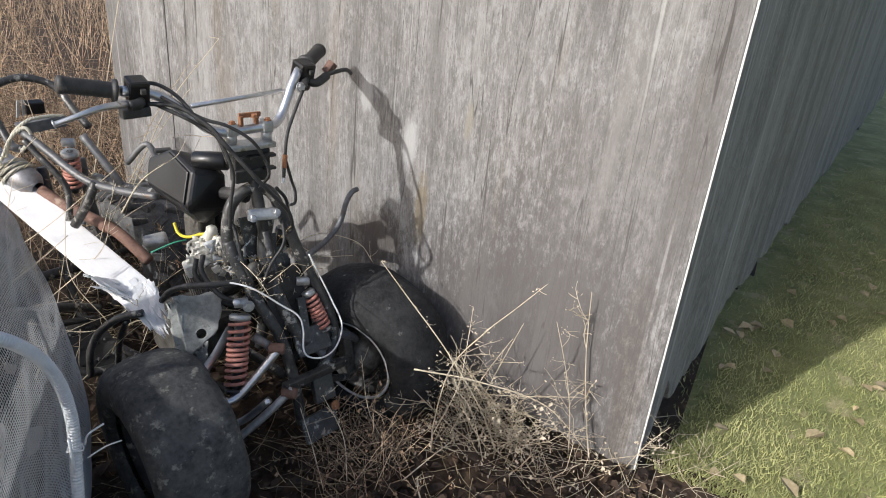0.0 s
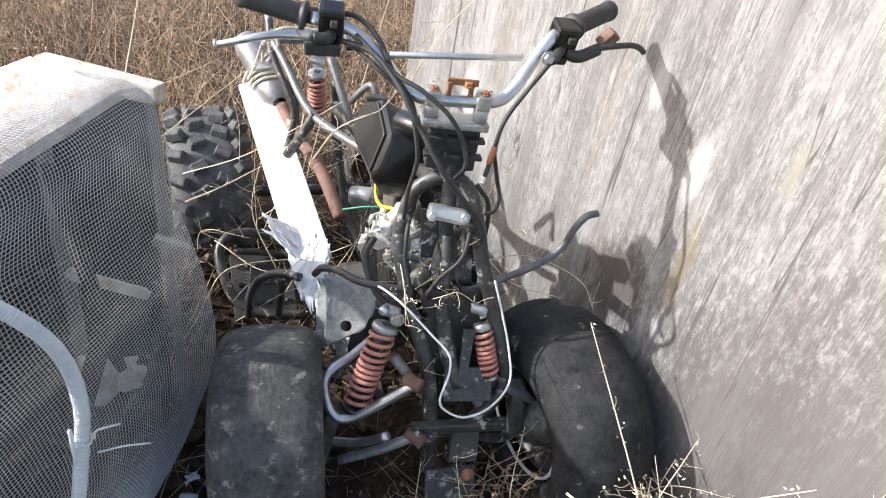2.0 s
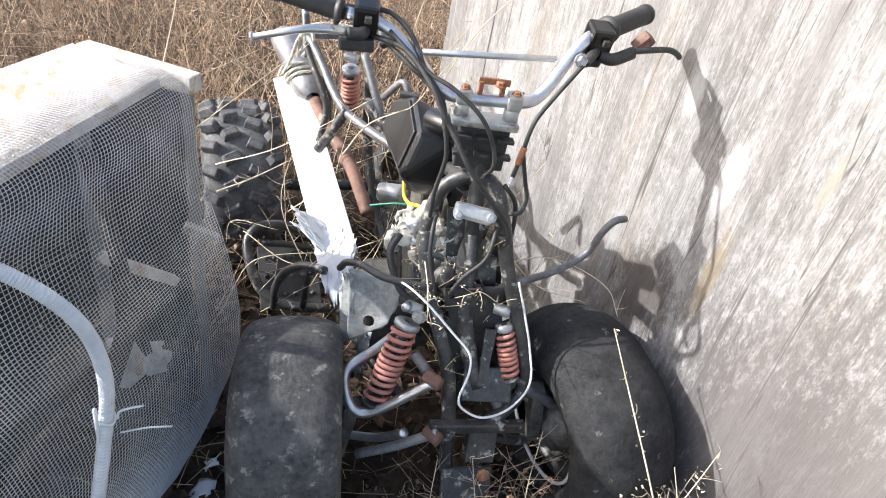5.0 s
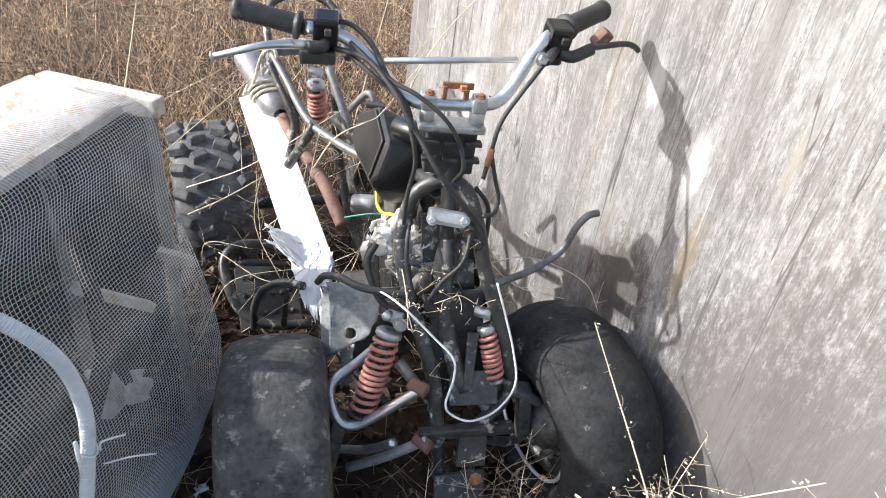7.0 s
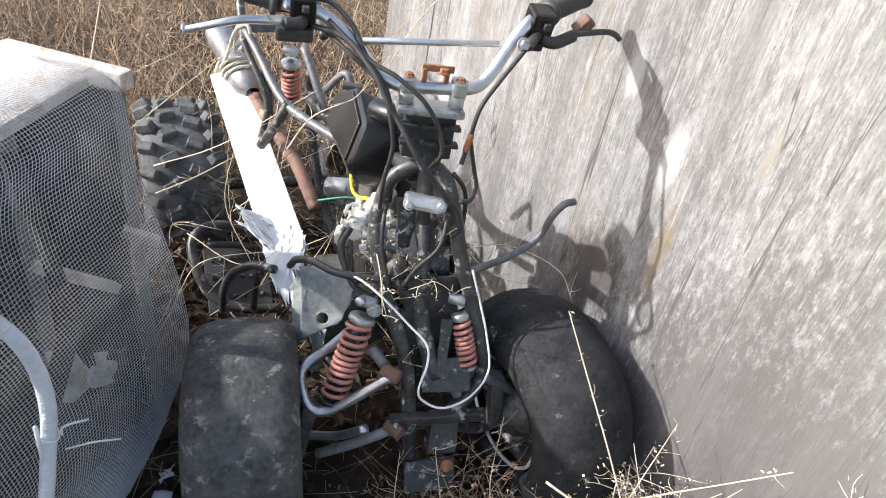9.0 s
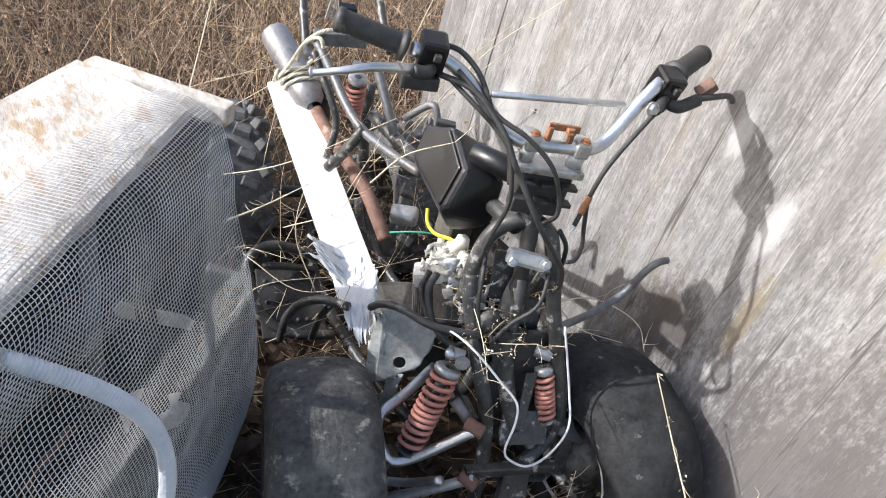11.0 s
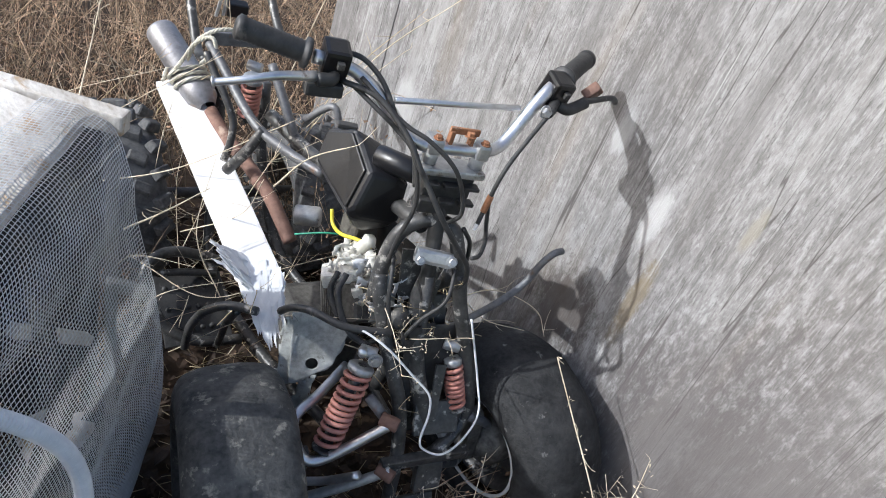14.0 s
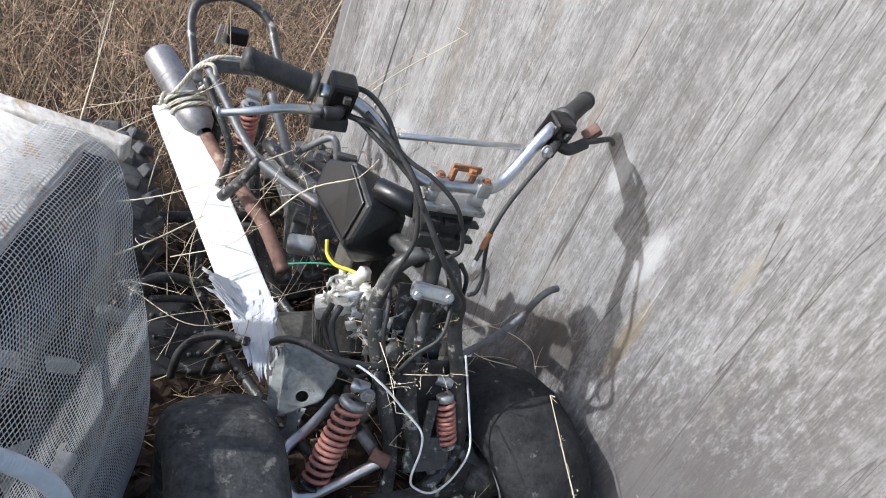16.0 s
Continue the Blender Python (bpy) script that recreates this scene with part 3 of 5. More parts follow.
# frame
for pts, r in (
        ([(-0.047, 0.020, 0.54), (-0.041, 0.030, 0.622), (-0.022, 0.030, 0.687), (0.017, 0.010, 0.722), (0.056, -0.020, 0.712), (0.077, -0.045, 0.646), (0.086, -0.070, 0.58)], 0.0145),
        ([(-0.047, 0.022, 0.60), (-0.050, 0.000, 0.560), (-0.036, -0.050, 0.463), (-0.017, -0.110, 0.360), (-0.010, -0.145, 0.25), (0.004, -0.160, 0.10)], 0.0145),
        ([(0.077, -0.058, 0.631), (0.086, -0.075, 0.574), (0.116, -0.110, 0.468), (0.142, -0.150, 0.357), (0.134, -0.165, 0.294), (0.08, -0.175, 0.25), (0.03, -0.165, 0.2)], 0.0145),
        ([(0.05, -0.02, 0.66), (0.02, -0.03, 0.55), (0.02, -0.08, 0.44), (0.04, -0.14, 0.32)], 0.017),
        ([(0.10, -0.02, 0.60), (0.09, 0.0, 0.48), (0.075, 0.02, 0.36), (0.06, 0.03, 0.24)], 0.016),
        ([(0.017, 0.02, 0.70), (0.04, 0.25, 0.66), (0.05, 0.42, 0.60), (0.04, 0.62, 0.60)], 0.016),
        ([(-0.03, 0.0, 0.14), (-0.08, 0.30, 0.15), (-0.07, 0.60, 0.18), (-0.03, 0.72, 0.4), (-0.03, 0.75, 0.62)], 0.014),
        ([(0.10, -0.02, 0.14), (0.14, 0.30, 0.15), (0.13, 0.60, 0.18), (0.10, 0.72, 0.4), (0.09, 0.75, 0.62)], 0.014)):
    bar("frame_tube", pts, r, TUBE, quad, "chipped black frame tube", 12)
block("front_gusset", (0.10, 0.012, 0.07), pose(0.06, -0.15, 0.33, -30, 0, -18), TUBE, quad, "black front frame gusset", 0.003)
for at, size, turn in (((0.022, -0.045, 0.525), (0.042, 0.006, 0.17), (-14, 6, -20)), ((0.072, -0.062, 0.49), (0.03, 0.006, 0.16), (-16, -8, -20)), ((0.03, 0.0, 0.60), (0.09, 0.006, 0.10), (-10, 0, -20)),
                       ((0.055, -0.13, 0.385), (0.024, 0.006, 0.12), (-24, 4, -18)), ((0.092, -0.142, 0.375), (0.022, 0.006, 0.11), (-24, -6, -18)), ((0.112, 0.0, 0.43), (0.05, 0.006, 0.16), (-8, 0, -30))):
    block("bracket_strap", size, pose(*at, *turn), TUBE, quad, "dull black flat steel bracket", 0.0015, lambda c: Vector((c.x * (1.0 if c.z > 0 else 0.72), c.y, c.z)))
block("skid_plate", (0.11, 0.07, 0.012), pose(0.035, -0.2, 0.09, 60, 0, -15), TUBE, quad, "dull black front skid plate", 0.004)
block("skid_plate", (0.06, 0.02, 0.07), pose(0.05, -0.195, 0.2, -20, 0, -18), TUBE, quad, "dull black front bracket", 0.004)
block("cross_member", (0.2, 0.022, 0.022), pose(0.04, -0.18, 0.245, 0, 0, -16), TUBE, quad, bevel=0.004)
turned("orange_reflector", [(0.001, 0), (0.012, 0), (0.014, 0.004), (0.011, 0.008), (0.001, 0.009)], 8, along((0.035, -0.245, 0.175), (0.02, -0.30, 0.2)), RUST, quad, "broken orange rusted cap")


# suspension
def coil(a, b, r, wire, turns):
    a, b = Vector(a), Vector(b)
    m = along(a, b)
    n = (b - a).length
    steps = turns * 16
    line = []
    for i in range(steps + 1):
        s = i / steps
        ang = 2 * math.pi * turns * s
        squeeze = s + 0.035 * math.sin(2 * math.pi * s)
        line.append(m @ Vector((n * squeeze, r * math.cos(ang), r * math.sin(ang))))
    return sweep(line, wire, 7)


def shock(top, low, r, turns, label):
    top, low = Vector(top), Vector(low)
    d = (low - top).normalized()
    body = rod("shock_body", top - d * 0.012, low + d * 0.025, r * 0.5, TUBE, quad, label)
    v, f = coil(top + d * 0.006, low, r, 0.0046, turns)
    put("coil_spring", mesh_of("coil_spring", v, f, SPRING), body, "faded red coil spring")
    rod("spring_cap", top - d * 0.012, top + d * 0.004, r * 1.12, ALLOY, body, "dull alloy spring cap", sides=20)
    rod("spring_seat", low, low + d * 0.008, r * 1.1, TUBE, body, sides=20)
    rod("top_eye", top - d * 0.04 + Vector((0.012, -0.012, 0)), top - d * 0.04 + Vector((-0.012, 0.012, 0)), 0.012, ALLOY, body, "alloy shock eye")
    return body


shock((-0.090, -0.048, 0.428), (-0.150, -0.081, 0.272), 0.0235, 11, "front shock absorber with red spring")
bolt((-0.072, -0.060, 0.460), (-0.5, -0.75, 0.2), 0.0105, ALLOY, quad, "shiny shock mounting bolt")
rod("shock_pin", (-0.086, -0.035, 0.470), (-0.1, -0.05, 0.478), 0.009, STEEL, quad, "bright steel pin")
shock((0.095, -0.112, 0.437), (0.106, -0.156, 0.345), 0.0165, 8, "front shock absorber with red spring")
shock((0.004, 0.665, 0.668), (0.016, 0.685, 0.57), 0.021, 7, "rear shock absorber with red spring")
for pts, mat, r, lab in (
        ([(-0.060, -0.140, 0.357), (-0.108, -0.120, 0.308), (-0.157, -0.100, 0.264), (-0.188, -0.085, 0.257), (-0.202, -0.060, 0.280), (-0.19, -0.02, 0.31), (-0.126, 0.0, 0.33), (-0.05, 0.03, 0.35)], STEEL, 0.0105, "bare steel upper control arm"),
        ([(-0.045, -0.172, 0.245), (-0.108, -0.125, 0.172), (-0.171, -0.080, 0.115)], ALLOY, 0.0105, "bare grey steel lower control arm"),
        ([(-0.106, -0.150, 0.240), (-0.140, -0.100, 0.180), (-0.19, -0.06, 0.16)], STEEL, 0.009, "steel tie rod"),
        ([(-0.079, -0.080, 0.384), (-0.050, -0.130, 0.344)], GREY_TUBE, 0.011, "grey steel shock link"),
        ([(0.142, -0.172, 0.315), (0.185, -0.185, 0.29), (0.215, -0.18, 0.262), (0.2, -0.13, 0.27), (0.12, -0.03, 0.33)], GREY_TUBE, 0.0105, "grey steel upper control arm"),
        ([(0.075, -0.19, 0.215), (0.15, -0.185, 0.17), (0.21, -0.16, 0.13)], TUBE, 0.0105, "dark lower control arm"),
        ([(0.06, -0.10, 0.36), (0.075, -0.125, 0.31), (0.10, -0.17, 0.26)], GREY_TUBE, 0.012, "grey steel link")):
    bar("control_arm", pts, r, mat, quad, lab, 12)
block("knuckle", (0.03, 0.04, 0.15), pose(-0.2, -0.065, 0.19, 0, 8, STEER), FINS, quad, "grimy cast steering knuckle", 0.008)
block("knuckle", (0.03, 0.04, 0.15), pose(0.195, -0.165, 0.225, 0, -8, STEER), FINS, quad, "grimy cast steering knuckle", 0.008)
rod("arm_bush", (-0.05, -0.152, 0.36), (-0.07, -0.12, 0.36), 0.014, PIPE_RUST, quad, "rusty arm bush")
rod("arm_bush", (-0.045, -0.185, 0.235), (-0.06, -0.15, 0.235), 0.014, PIPE_RUST, quad, "rusty arm bush")
v, f = sweep(glide([(0.09, -0.09, 0.53), (0.126, -0.090, 0.537), (0.201, -0.082, 0.543), (0.268, -0.08, 0.574), (0.285, -0.088, 0.632), (0.30, -0.095, 0.660), (0.323, -0.097, 0.664)]), 0.0075, 10)
put("fender_stay", mesh_of("fender_stay", v, f, GREY_TUBE), quad, "bent black fender stay")

# air box
def hull(name, pts, material, parent, label="", bevel=0.008, seg=3):
    bm = bmesh.new()
    for q in pts:
        bm.verts.new(q)
    bmesh.ops.convex_hull(bm, input=bm.verts[:])
    bmesh.ops.dissolve_limit(bm, angle_limit=0.12, verts=bm.verts[:], edges=bm.edges[:])
    bmesh.ops.bevel(bm, geom=bm.edges[:], offset=bevel, segments=seg, affect="EDGES", profile=0.6)
    bmesh.ops.recalc_face_normals(bm, faces=bm.faces[:])
    me = bpy.data.meshes.new(name)
    bm.to_mesh(me)
    bm.free()
    me.materials.append(material)
    return put(name, me, parent, label)


AB = [(-0.048, 0.295, 0.682), (-0.022, 0.312, 0.745), (-0.013, 0.235, 0.784), (-0.036, 0.134, 0.749), (-0.069, 0.126, 0.660), (-0.03, 0.14, 0.612), (0.017, 0.162, 0.588), (0.04, 0.10, 0.64), (0.035, 0.10, 0.745), (0.03, 0.2, 0.768), (0.03, 0.29, 0.72), (0.03, 0.27, 0.62)]
box = hull("air_box", AB, BLACK, quad, "glossy black plastic air box", 0.011)
mid = sum((Vector(q) for q in AB[:5]), Vector()) / 5
lid_n = (Vector(AB[3]) - Vector(AB[0])).cross(Vector(AB[1]) - Vector(AB[0])).normalized()
lid_n = lid_n if lid_n.x < 0 else -lid_n
inset = [mid.lerp(Vector(q), 0.84) for q in AB[:5]]
hull("lid_panel", [q + lid_n * 0.0055 for q in inset] + [q - lid_n * 0.006 for q in inset], BLACK, box, bevel=0.003, seg=2)
rod("intake_neck", (-0.005, 0.165, 0.765), (0.03, 0.085, 0.772), 0.023, BLACK, box, "black rubber intake neck")
block("mount_tab", (0.04, 0.02, 0.01), Matrix.Translation(Vector(AB[1]).lerp(Vector(AB[2]), 0.5) + Vector((0.014, 0.0, 0.002))) @ pose(0, 0, 0, 0, 0, -30), MATT, box, bevel=0.003)

# engine
eng = block("engine", (0.16, 0.2, 0.14), pose(0.02, 0.24, 0.24, 0, 0, -12), FINS, quad, "oily dark engine case", 0.025)
CYL = pose(0.012, 0.135, 0.43, 55, 0, -12)
for k in range(9):
    block("cooling_fin", (0.105, 0.1, 0.005), CYL @ pose(0, 0, -0.05 + 0.012 * k), FINS, eng, bevel=0.0015)
block("cylinder", (0.075, 0.07, 0.12), CYL, FINS, eng, bevel=0.01)
hull("cylinder_head", [CYL @ Vector((x * s, y * s, z)) for z, s in ((0.055, 1), (0.10, 0.8)) for x in (-0.052, 0.052) for y in (-0.048, 0.048)], FINS, eng, "oily finned cylinder head", 0.01)
for q, s in (((-0.03, 0.13, 0.515), 0.03), ((0.008, 0.115, 0.54), 0.026), ((-0.045, 0.16, 0.485), 0.032), ((0.0, 0.16, 0.53), 0.034), ((-0.03, 0.085, 0.50), 0.022)):
    block("rocker_cover", (s * 1.5, s, s * 1.1), pose(*q, rnd.uniform(-30, 30), rnd.uniform(-20, 20), rnd.uniform(0, 90)), ENGINE, eng, "pale dirty alloy cover", s * 0.25)
v, f = lathe([(0.0005, 0), (0.022, 0), (0.024, 0.004), (0.024, 0.055), (0.02, 0.06), (0.0005, 0.06)], 18, along((0.012, 0.40, 0.463), (0.068, 0.35, 0.478)))
put("starter_motor", mesh_of("starter_motor", v, f, ALLOY), eng, "small silver starter motor")
hull("carburettor", [(0.05 + x, 0.22 + y, 0.56 + z) for x in (-0.03, 0.03) for y in (-0.03, 0.03) for z in (-0.035, 0.035)], FINS, eng, "dark carburettor", 0.01)
for s in (-0.04, 0.04):
    turned("bracket_boss", [(0.001, 0), (0.02, 0), (0.024, 0.008), (0.016, 0.03), (0.001, 0.034)], 12, along((0.02 + s, -0.02, 0.53), (0.02 + s, -0.06, 0.52)), FINS, quad, "dirty grey bracket boss")

# exhaust
muf = turned("muffler", [(0.001, 0), (0.03, 0.0), (0.036, 0.004), (0.0375, 0.012), (0.0375, 0.185), (0.04, 0.19), (0.04, 0.20), (0.036, 0.235), (0.022, 0.255), (0.018, 0.26)],
             28, along((-0.105, 0.945, 0.664), (-0.080, 0.685, 0.578)), MUFFLER, quad, "grey steel muffler can")
turned("outlet_cap", [(0.0005, 0), (0.014, 0), (0.016, -0.004), (0.016, 0.002)], 18, along((-0.105, 0.945, 0.664), (-0.080, 0.685, 0.578)), MATT, muf)
bar("exhaust_pipe", [(-0.078, 0.69, 0.578), (-0.073, 0.62, 0.555), (-0.066, 0.52, 0.54), (-0.060, 0.42, 0.523), (-0.054, 0.35, 0.487), (-0.05, 0.31, 0.462)], 0.0155, PIPE_RUST, quad, "rust-brown exhaust pipe", 14)
rod("pipe_band", (-0.0625, 0.465, 0.531), (-0.061, 0.44, 0.527), 0.018, PIPE_RUST, quad)

# rear subframe and rack
for pts, mat, r in (
        ([(-0.116, 0.665, 0.735), (-0.108, 0.63, 0.70), (-0.096, 0.590, 0.662), (-0.088, 0.560, 0.621), (-0.096, 0.545, 0.575), (-0.108, 0.54, 0.535)], TUBE, 0.0085),
        ([(-0.105, 0.68, 0.75), (-0.092, 0.62, 0.715), (-0.082, 0.53, 0.67), (-0.070, 0.46, 0.648), (-0.039, 0.380, 0.637), (-0.01, 0.300, 0.636)], GREY_TUBE, 0.0105),
        ([(-0.069, 0.462, 0.655), (-0.095, 0.47, 0.60), (-0.120, 0.500, 0.535)], TUBE, 0.012),
        ([(0.02, 0.62, 0.73), (0.03, 0.55, 0.66), (0.05, 0.5, 0.58)], GREY_TUBE, 0.011),
        ([(0.0, 0.42, 0.70), (0.02, 0.36, 0.76), (0.03, 0.33, 0.70)], GREY_TUBE, 0.008)):
    bar("subframe_tube", pts, r, mat, quad, "scuffed rear subframe tube", 10)
bar("rear_loop", [(-0.10, 0.70, 0.70), (-0.078, 0.790, 0.685), (-0.065, 0.860, 0.729), (-0.052, 0.915, 0.775), (-0.025, 0.938, 0.812), (0.043, 0.930, 0.836), (0.098, 0.900, 0.828), (0.126, 0.860, 0.802), (0.121, 0.800, 0.758), (0.11, 0.72, 0.72)], 0.011, TUBE, quad, "black tubular rear rack loop", 12)
block("tail_bracket", (0.12, 0.03, 0.03), pose(-0.05, 0.685, 0.762, 0, -6, -18), GREY_TUBE, quad, "perforated steel seat bracket", 0.003)
block("tail_light", (0.05, 0.03, 0.035), pose(0.04, 0.855, 0.765, 10, 0, -15), BLACK, quad, "black tail light box", 0.004)
block("light_tab", (0.008, 0.004, 0.05), pose(-0.005, 0.86, 0.765, 0, 10, 0), ALLOY, quad, bevel=0.001)
block("light_tab", (0.008, 0.004, 0.045), pose(0.008, 0.855, 0.768, 0, 4, 0), ALLOY, quad, bevel=0.001)

# foot rest
bar("foot_guard", [(-0.09, 0.49, 0.27), (-0.136, 0.500, 0.292), (-0.209, 0.500, 0.325), (-0.262, 0.490, 0.329), (-0.292, 0.470, 0.305), (-0.293, 0.420, 0.262), (-0.271, 0.380, 0.212), (-0.213, 0.340, 0.187), (-0.12, 0.32, 0.18)], 0.0125, TUBE, quad, "black tubular foot guard", 12)
bar("foot_guard", [(-0.262, 0.47, 0.296), (-0.2, 0.47, 0.285), (-0.13, 0.46, 0.27)], 0.009, TUBE, quad, sides=10)
bar("foot_peg", [(-0.263, 0.305, 0.22), (-0.263, 0.300, 0.255), (-0.262, 0.290, 0.300), (-0.245, 0.270, 0.352), (-0.216, 0.230, 0.392), (-0.185, 0.180, 0.410)], 0.0095, TUBE, quad, "bent black foot peg", 12)
bar("foot_peg", [(-0.198, 0.285, 0.22), (-0.2, 0.26, 0.31), (-0.203, 0.220, 0.383)], 0.008, TUBE, quad, sides=10)
block("foot_plate", (0.15, 0.17, 0.008), pose(-0.2, 0.41, 0.225, 30, 0, -8), MATT, quad, "dirty black perforated foot plate", 0.002)
for k in range(18):
    x, y = -0.055 + 0.022 * (k % 6), -0.05 + 0.05 * (k // 6)
    turned("plate_stud", [(0.0005, 0.006), (0.005, 0.006), (0.007, 0.0)], 8, pose(-0.2, 0.41, 0.228, 30, 0, -8) @ Matrix.Translation((x, y, 0.002)) @ pose(0, 0, 0, 0, -90, 0), MATT, quad)

# torn grey plastic behind the shock
def torn_sheet(name, corners, seed, material, parent, label, n=9, crumple=0.007, thick=0.002):
    """A crumpled sheet between four corners with nibbled edges."""
    r = random.Random(seed)
    a, b, c, d = [Vector(q) for q in corners]
    normal = (b - a).cross(d - a).normalized()
    bm = bmesh.new()
    grid = []
    for i in range(n + 1):
        row = []
        for j in range(n + 1):
            u, w = i / n, j / n
            q = a.lerp(b, u).lerp(d.lerp(c, u), w)
            edge = (i in (0, n)) + (j in (0, n))
            q = q + normal * crumple * noise.noise(q * 22 + Vector((seed, 0, 0)))
            if edge:
                q = q + Vector((r.uniform(-1, 1), r.uniform(-1, 1), r.uniform(-1, 1))) * 0.006
            row.append(bm.verts.new(q))
        grid.append(row)
    for i in range(n):
        for j in range(n):
            if (i in (0, n - 1) or j in (0, n - 1)) and r.random() < 0.22:
                continue
            bm.faces.new((grid[i][j], grid[i + 1][j], grid[i + 1][j + 1], grid[i][j + 1]))
    loose = [q for q in bm.verts if not q.link_faces]
    bmesh.ops.delete(bm, geom=loose, context="VERTS")
    bmesh.ops.recalc_face_normals(bm, faces=bm.faces[:])
    top = bm.faces[:]
    res = bmesh.ops.extrude_face_region(bm, geom=top)
    bmesh.ops.translate(bm, vec=normal * thick, verts=[q for q in res["geom"] if isinstance(q, bmesh.types.BMVert)])
    bmesh.ops.recalc_face_normals(bm, faces=bm.faces[:])
    me = bpy.data.meshes.new(name)
    bm.to_mesh(me)
    bm.free()
    me.materials.append(material)
    me.polygons.foreach_set("use_smooth", [True] * len(me.polygons))
    return put(name, me, parent, label)


def pierced_sheet(name, corners, hole, hole_r, material, parent, label, n=26, thick=0.003):
    """A worn sheet between four corners with a round hole, folded top edge and nibbled sides."""
    a, b, c, d = [Vector(q) for q in corners]
    hole = Vector(hole)
    normal = (b - a).cross(d - a).normalized()
    bm = bmesh.new()
    grid = []
    for i in range(n + 1):
        row = []
        for j in range(n + 1):
            u, w = i / n, j / n
            q = a.lerp(b, u).lerp(d.lerp(c, u), w)
            q += normal * (0.006 * noise.noise(q * 14) + 0.012 * math.sin(math.pi * u) * (1 - w))
            if i in (0, n) or j in (0, n):
                q += (b - a) * 0.05 * noise.noise(q * 45) + (d - a) * 0.06 * noise.noise(q * 38 + Vector((3, 0, 0)))
            away = q - hole
            away -= normal * away.dot(normal)
            if 0.45 * hole_r < away.length < hole_r * 1.12:
                q += away.normalized() * (hole_r - away.length)
            row.append(bm.verts.new(q))
        grid.append(row)
    for i in range(n):
        for j in range(n):
            quad_verts = (grid[i][j], grid[i + 1][j], grid[i + 1][j + 1], grid[i][j + 1])
            mid_q = sum((q.co for q in quad_verts), Vector()) / 4 - hole
            if (mid_q - normal * mid_q.dot(normal)).length > hole_r * 0.86:
                bm.faces.new(quad_verts)
    bmesh.ops.delete(bm, geom=[q for q in bm.verts if not q.link_faces], context="VERTS")
    bmesh.ops.recalc_face_normals(bm, faces=bm.faces[:])
    res = bmesh.ops.extrude_face_region(bm, geom=bm.faces[:])
    bmesh.ops.translate(bm, vec=normal * thick, verts=[q for q in res["geom"] if isinstance(q, bmesh.types.BMVert)])
    bmesh.ops.recalc_face_normals(bm, faces=bm.faces[:])
    me = bpy.data.meshes.new(name)
    bm.to_mesh(me)
    bm.free()
    me.materials.append(material)
    me.polygons.foreach_set("use_smooth", [True] * len(me.polygons))
    return put(name, me, parent, label)


pierced_sheet("torn_fender", [(-0.165, 0.092, 0.470), (-0.070, 0.026, 0.468), (-0.096, 0.020, 0.378), (-0.170, 0.050, 0.318)], (-0.131, 0.042, 0.373), 0.0125, GREY_PLASTIC, quad, "torn sun-faded grey plastic fender piece with a round hole")
torn_sheet("torn_fender", [(-0.175, 0.105, 0.455), (-0.160, 0.090, 0.468), (-0.160, 0.055, 0.33), (-0.182, 0.075, 0.27)], 5, GREY_PLASTIC, quad, "torn sun-faded grey plastic fender edge", 9, 0.004)
torn_sheet("torn_fender", [(-0.150, 0.050, 0.335), (-0.125, 0.030, 0.355), (-0.128, 0.025, 0.25), (-0.150, 0.045, 0.22)], 8, GREY_PLASTIC, quad, "torn sun-faded grey plastic fender tongue", 9, 0.004)
for k in range(26):
    q = Vector((rnd.uniform(-0.055, 0.02), rnd.uniform(0.0, 0.09), rnd.uniform(0.50, 0.585)))
    torn_sheet("insulation_scrap", [q, q + Vector((rnd.uniform(0.01, 0.03), rnd.uniform(-0.015, 0.01), rnd.uniform(-0.01, 0.01))), q + Vector((rnd.uniform(0.01, 0.03), rnd.uniform(-0.02, 0.0), rnd.uniform(-0.035, -0.01))), q + Vector((0, 0, -0.025))],
               40 + k, GREY_PLASTIC if k % 2 else WHITE_WOOD, quad, "scrap of torn pale plastic", 3, 0.01, 0.0015)

scrap_r = random.Random(55)
for k in range(34):
    q = Vector((scrap_r.uniform(-0.06, 0.02), scrap_r.uniform(0.10, 0.18), scrap_r.uniform(0.49, 0.57)))
    w = scrap_r.uniform(0.018, 0.034)
    torn_sheet("insulation_scrap", [q, q + Vector((w, -0.4 * w, 0.2 * w)), q + Vector((w * 0.9, -0.8 * w, -0.7 * w)), q + Vector((-0.1 * w, -0.3 * w, -0.9 * w))],
               140 + k, CREAM, quad, "scrap of torn cream insulation", 4, 0.012, 0.003)
turned("spark_plug_boot", [(0.0005, 0), (0.012, 0), (0.015, 0.006), (0.013, 0.03), (0.016, 0.04), (0.009, 0.05), (0.0005, 0.052)], 18, along((0.0, 0.15, 0.545), (0.02, 0.13, 0.60)), CREAM, quad, "cream rubber spark plug boot")

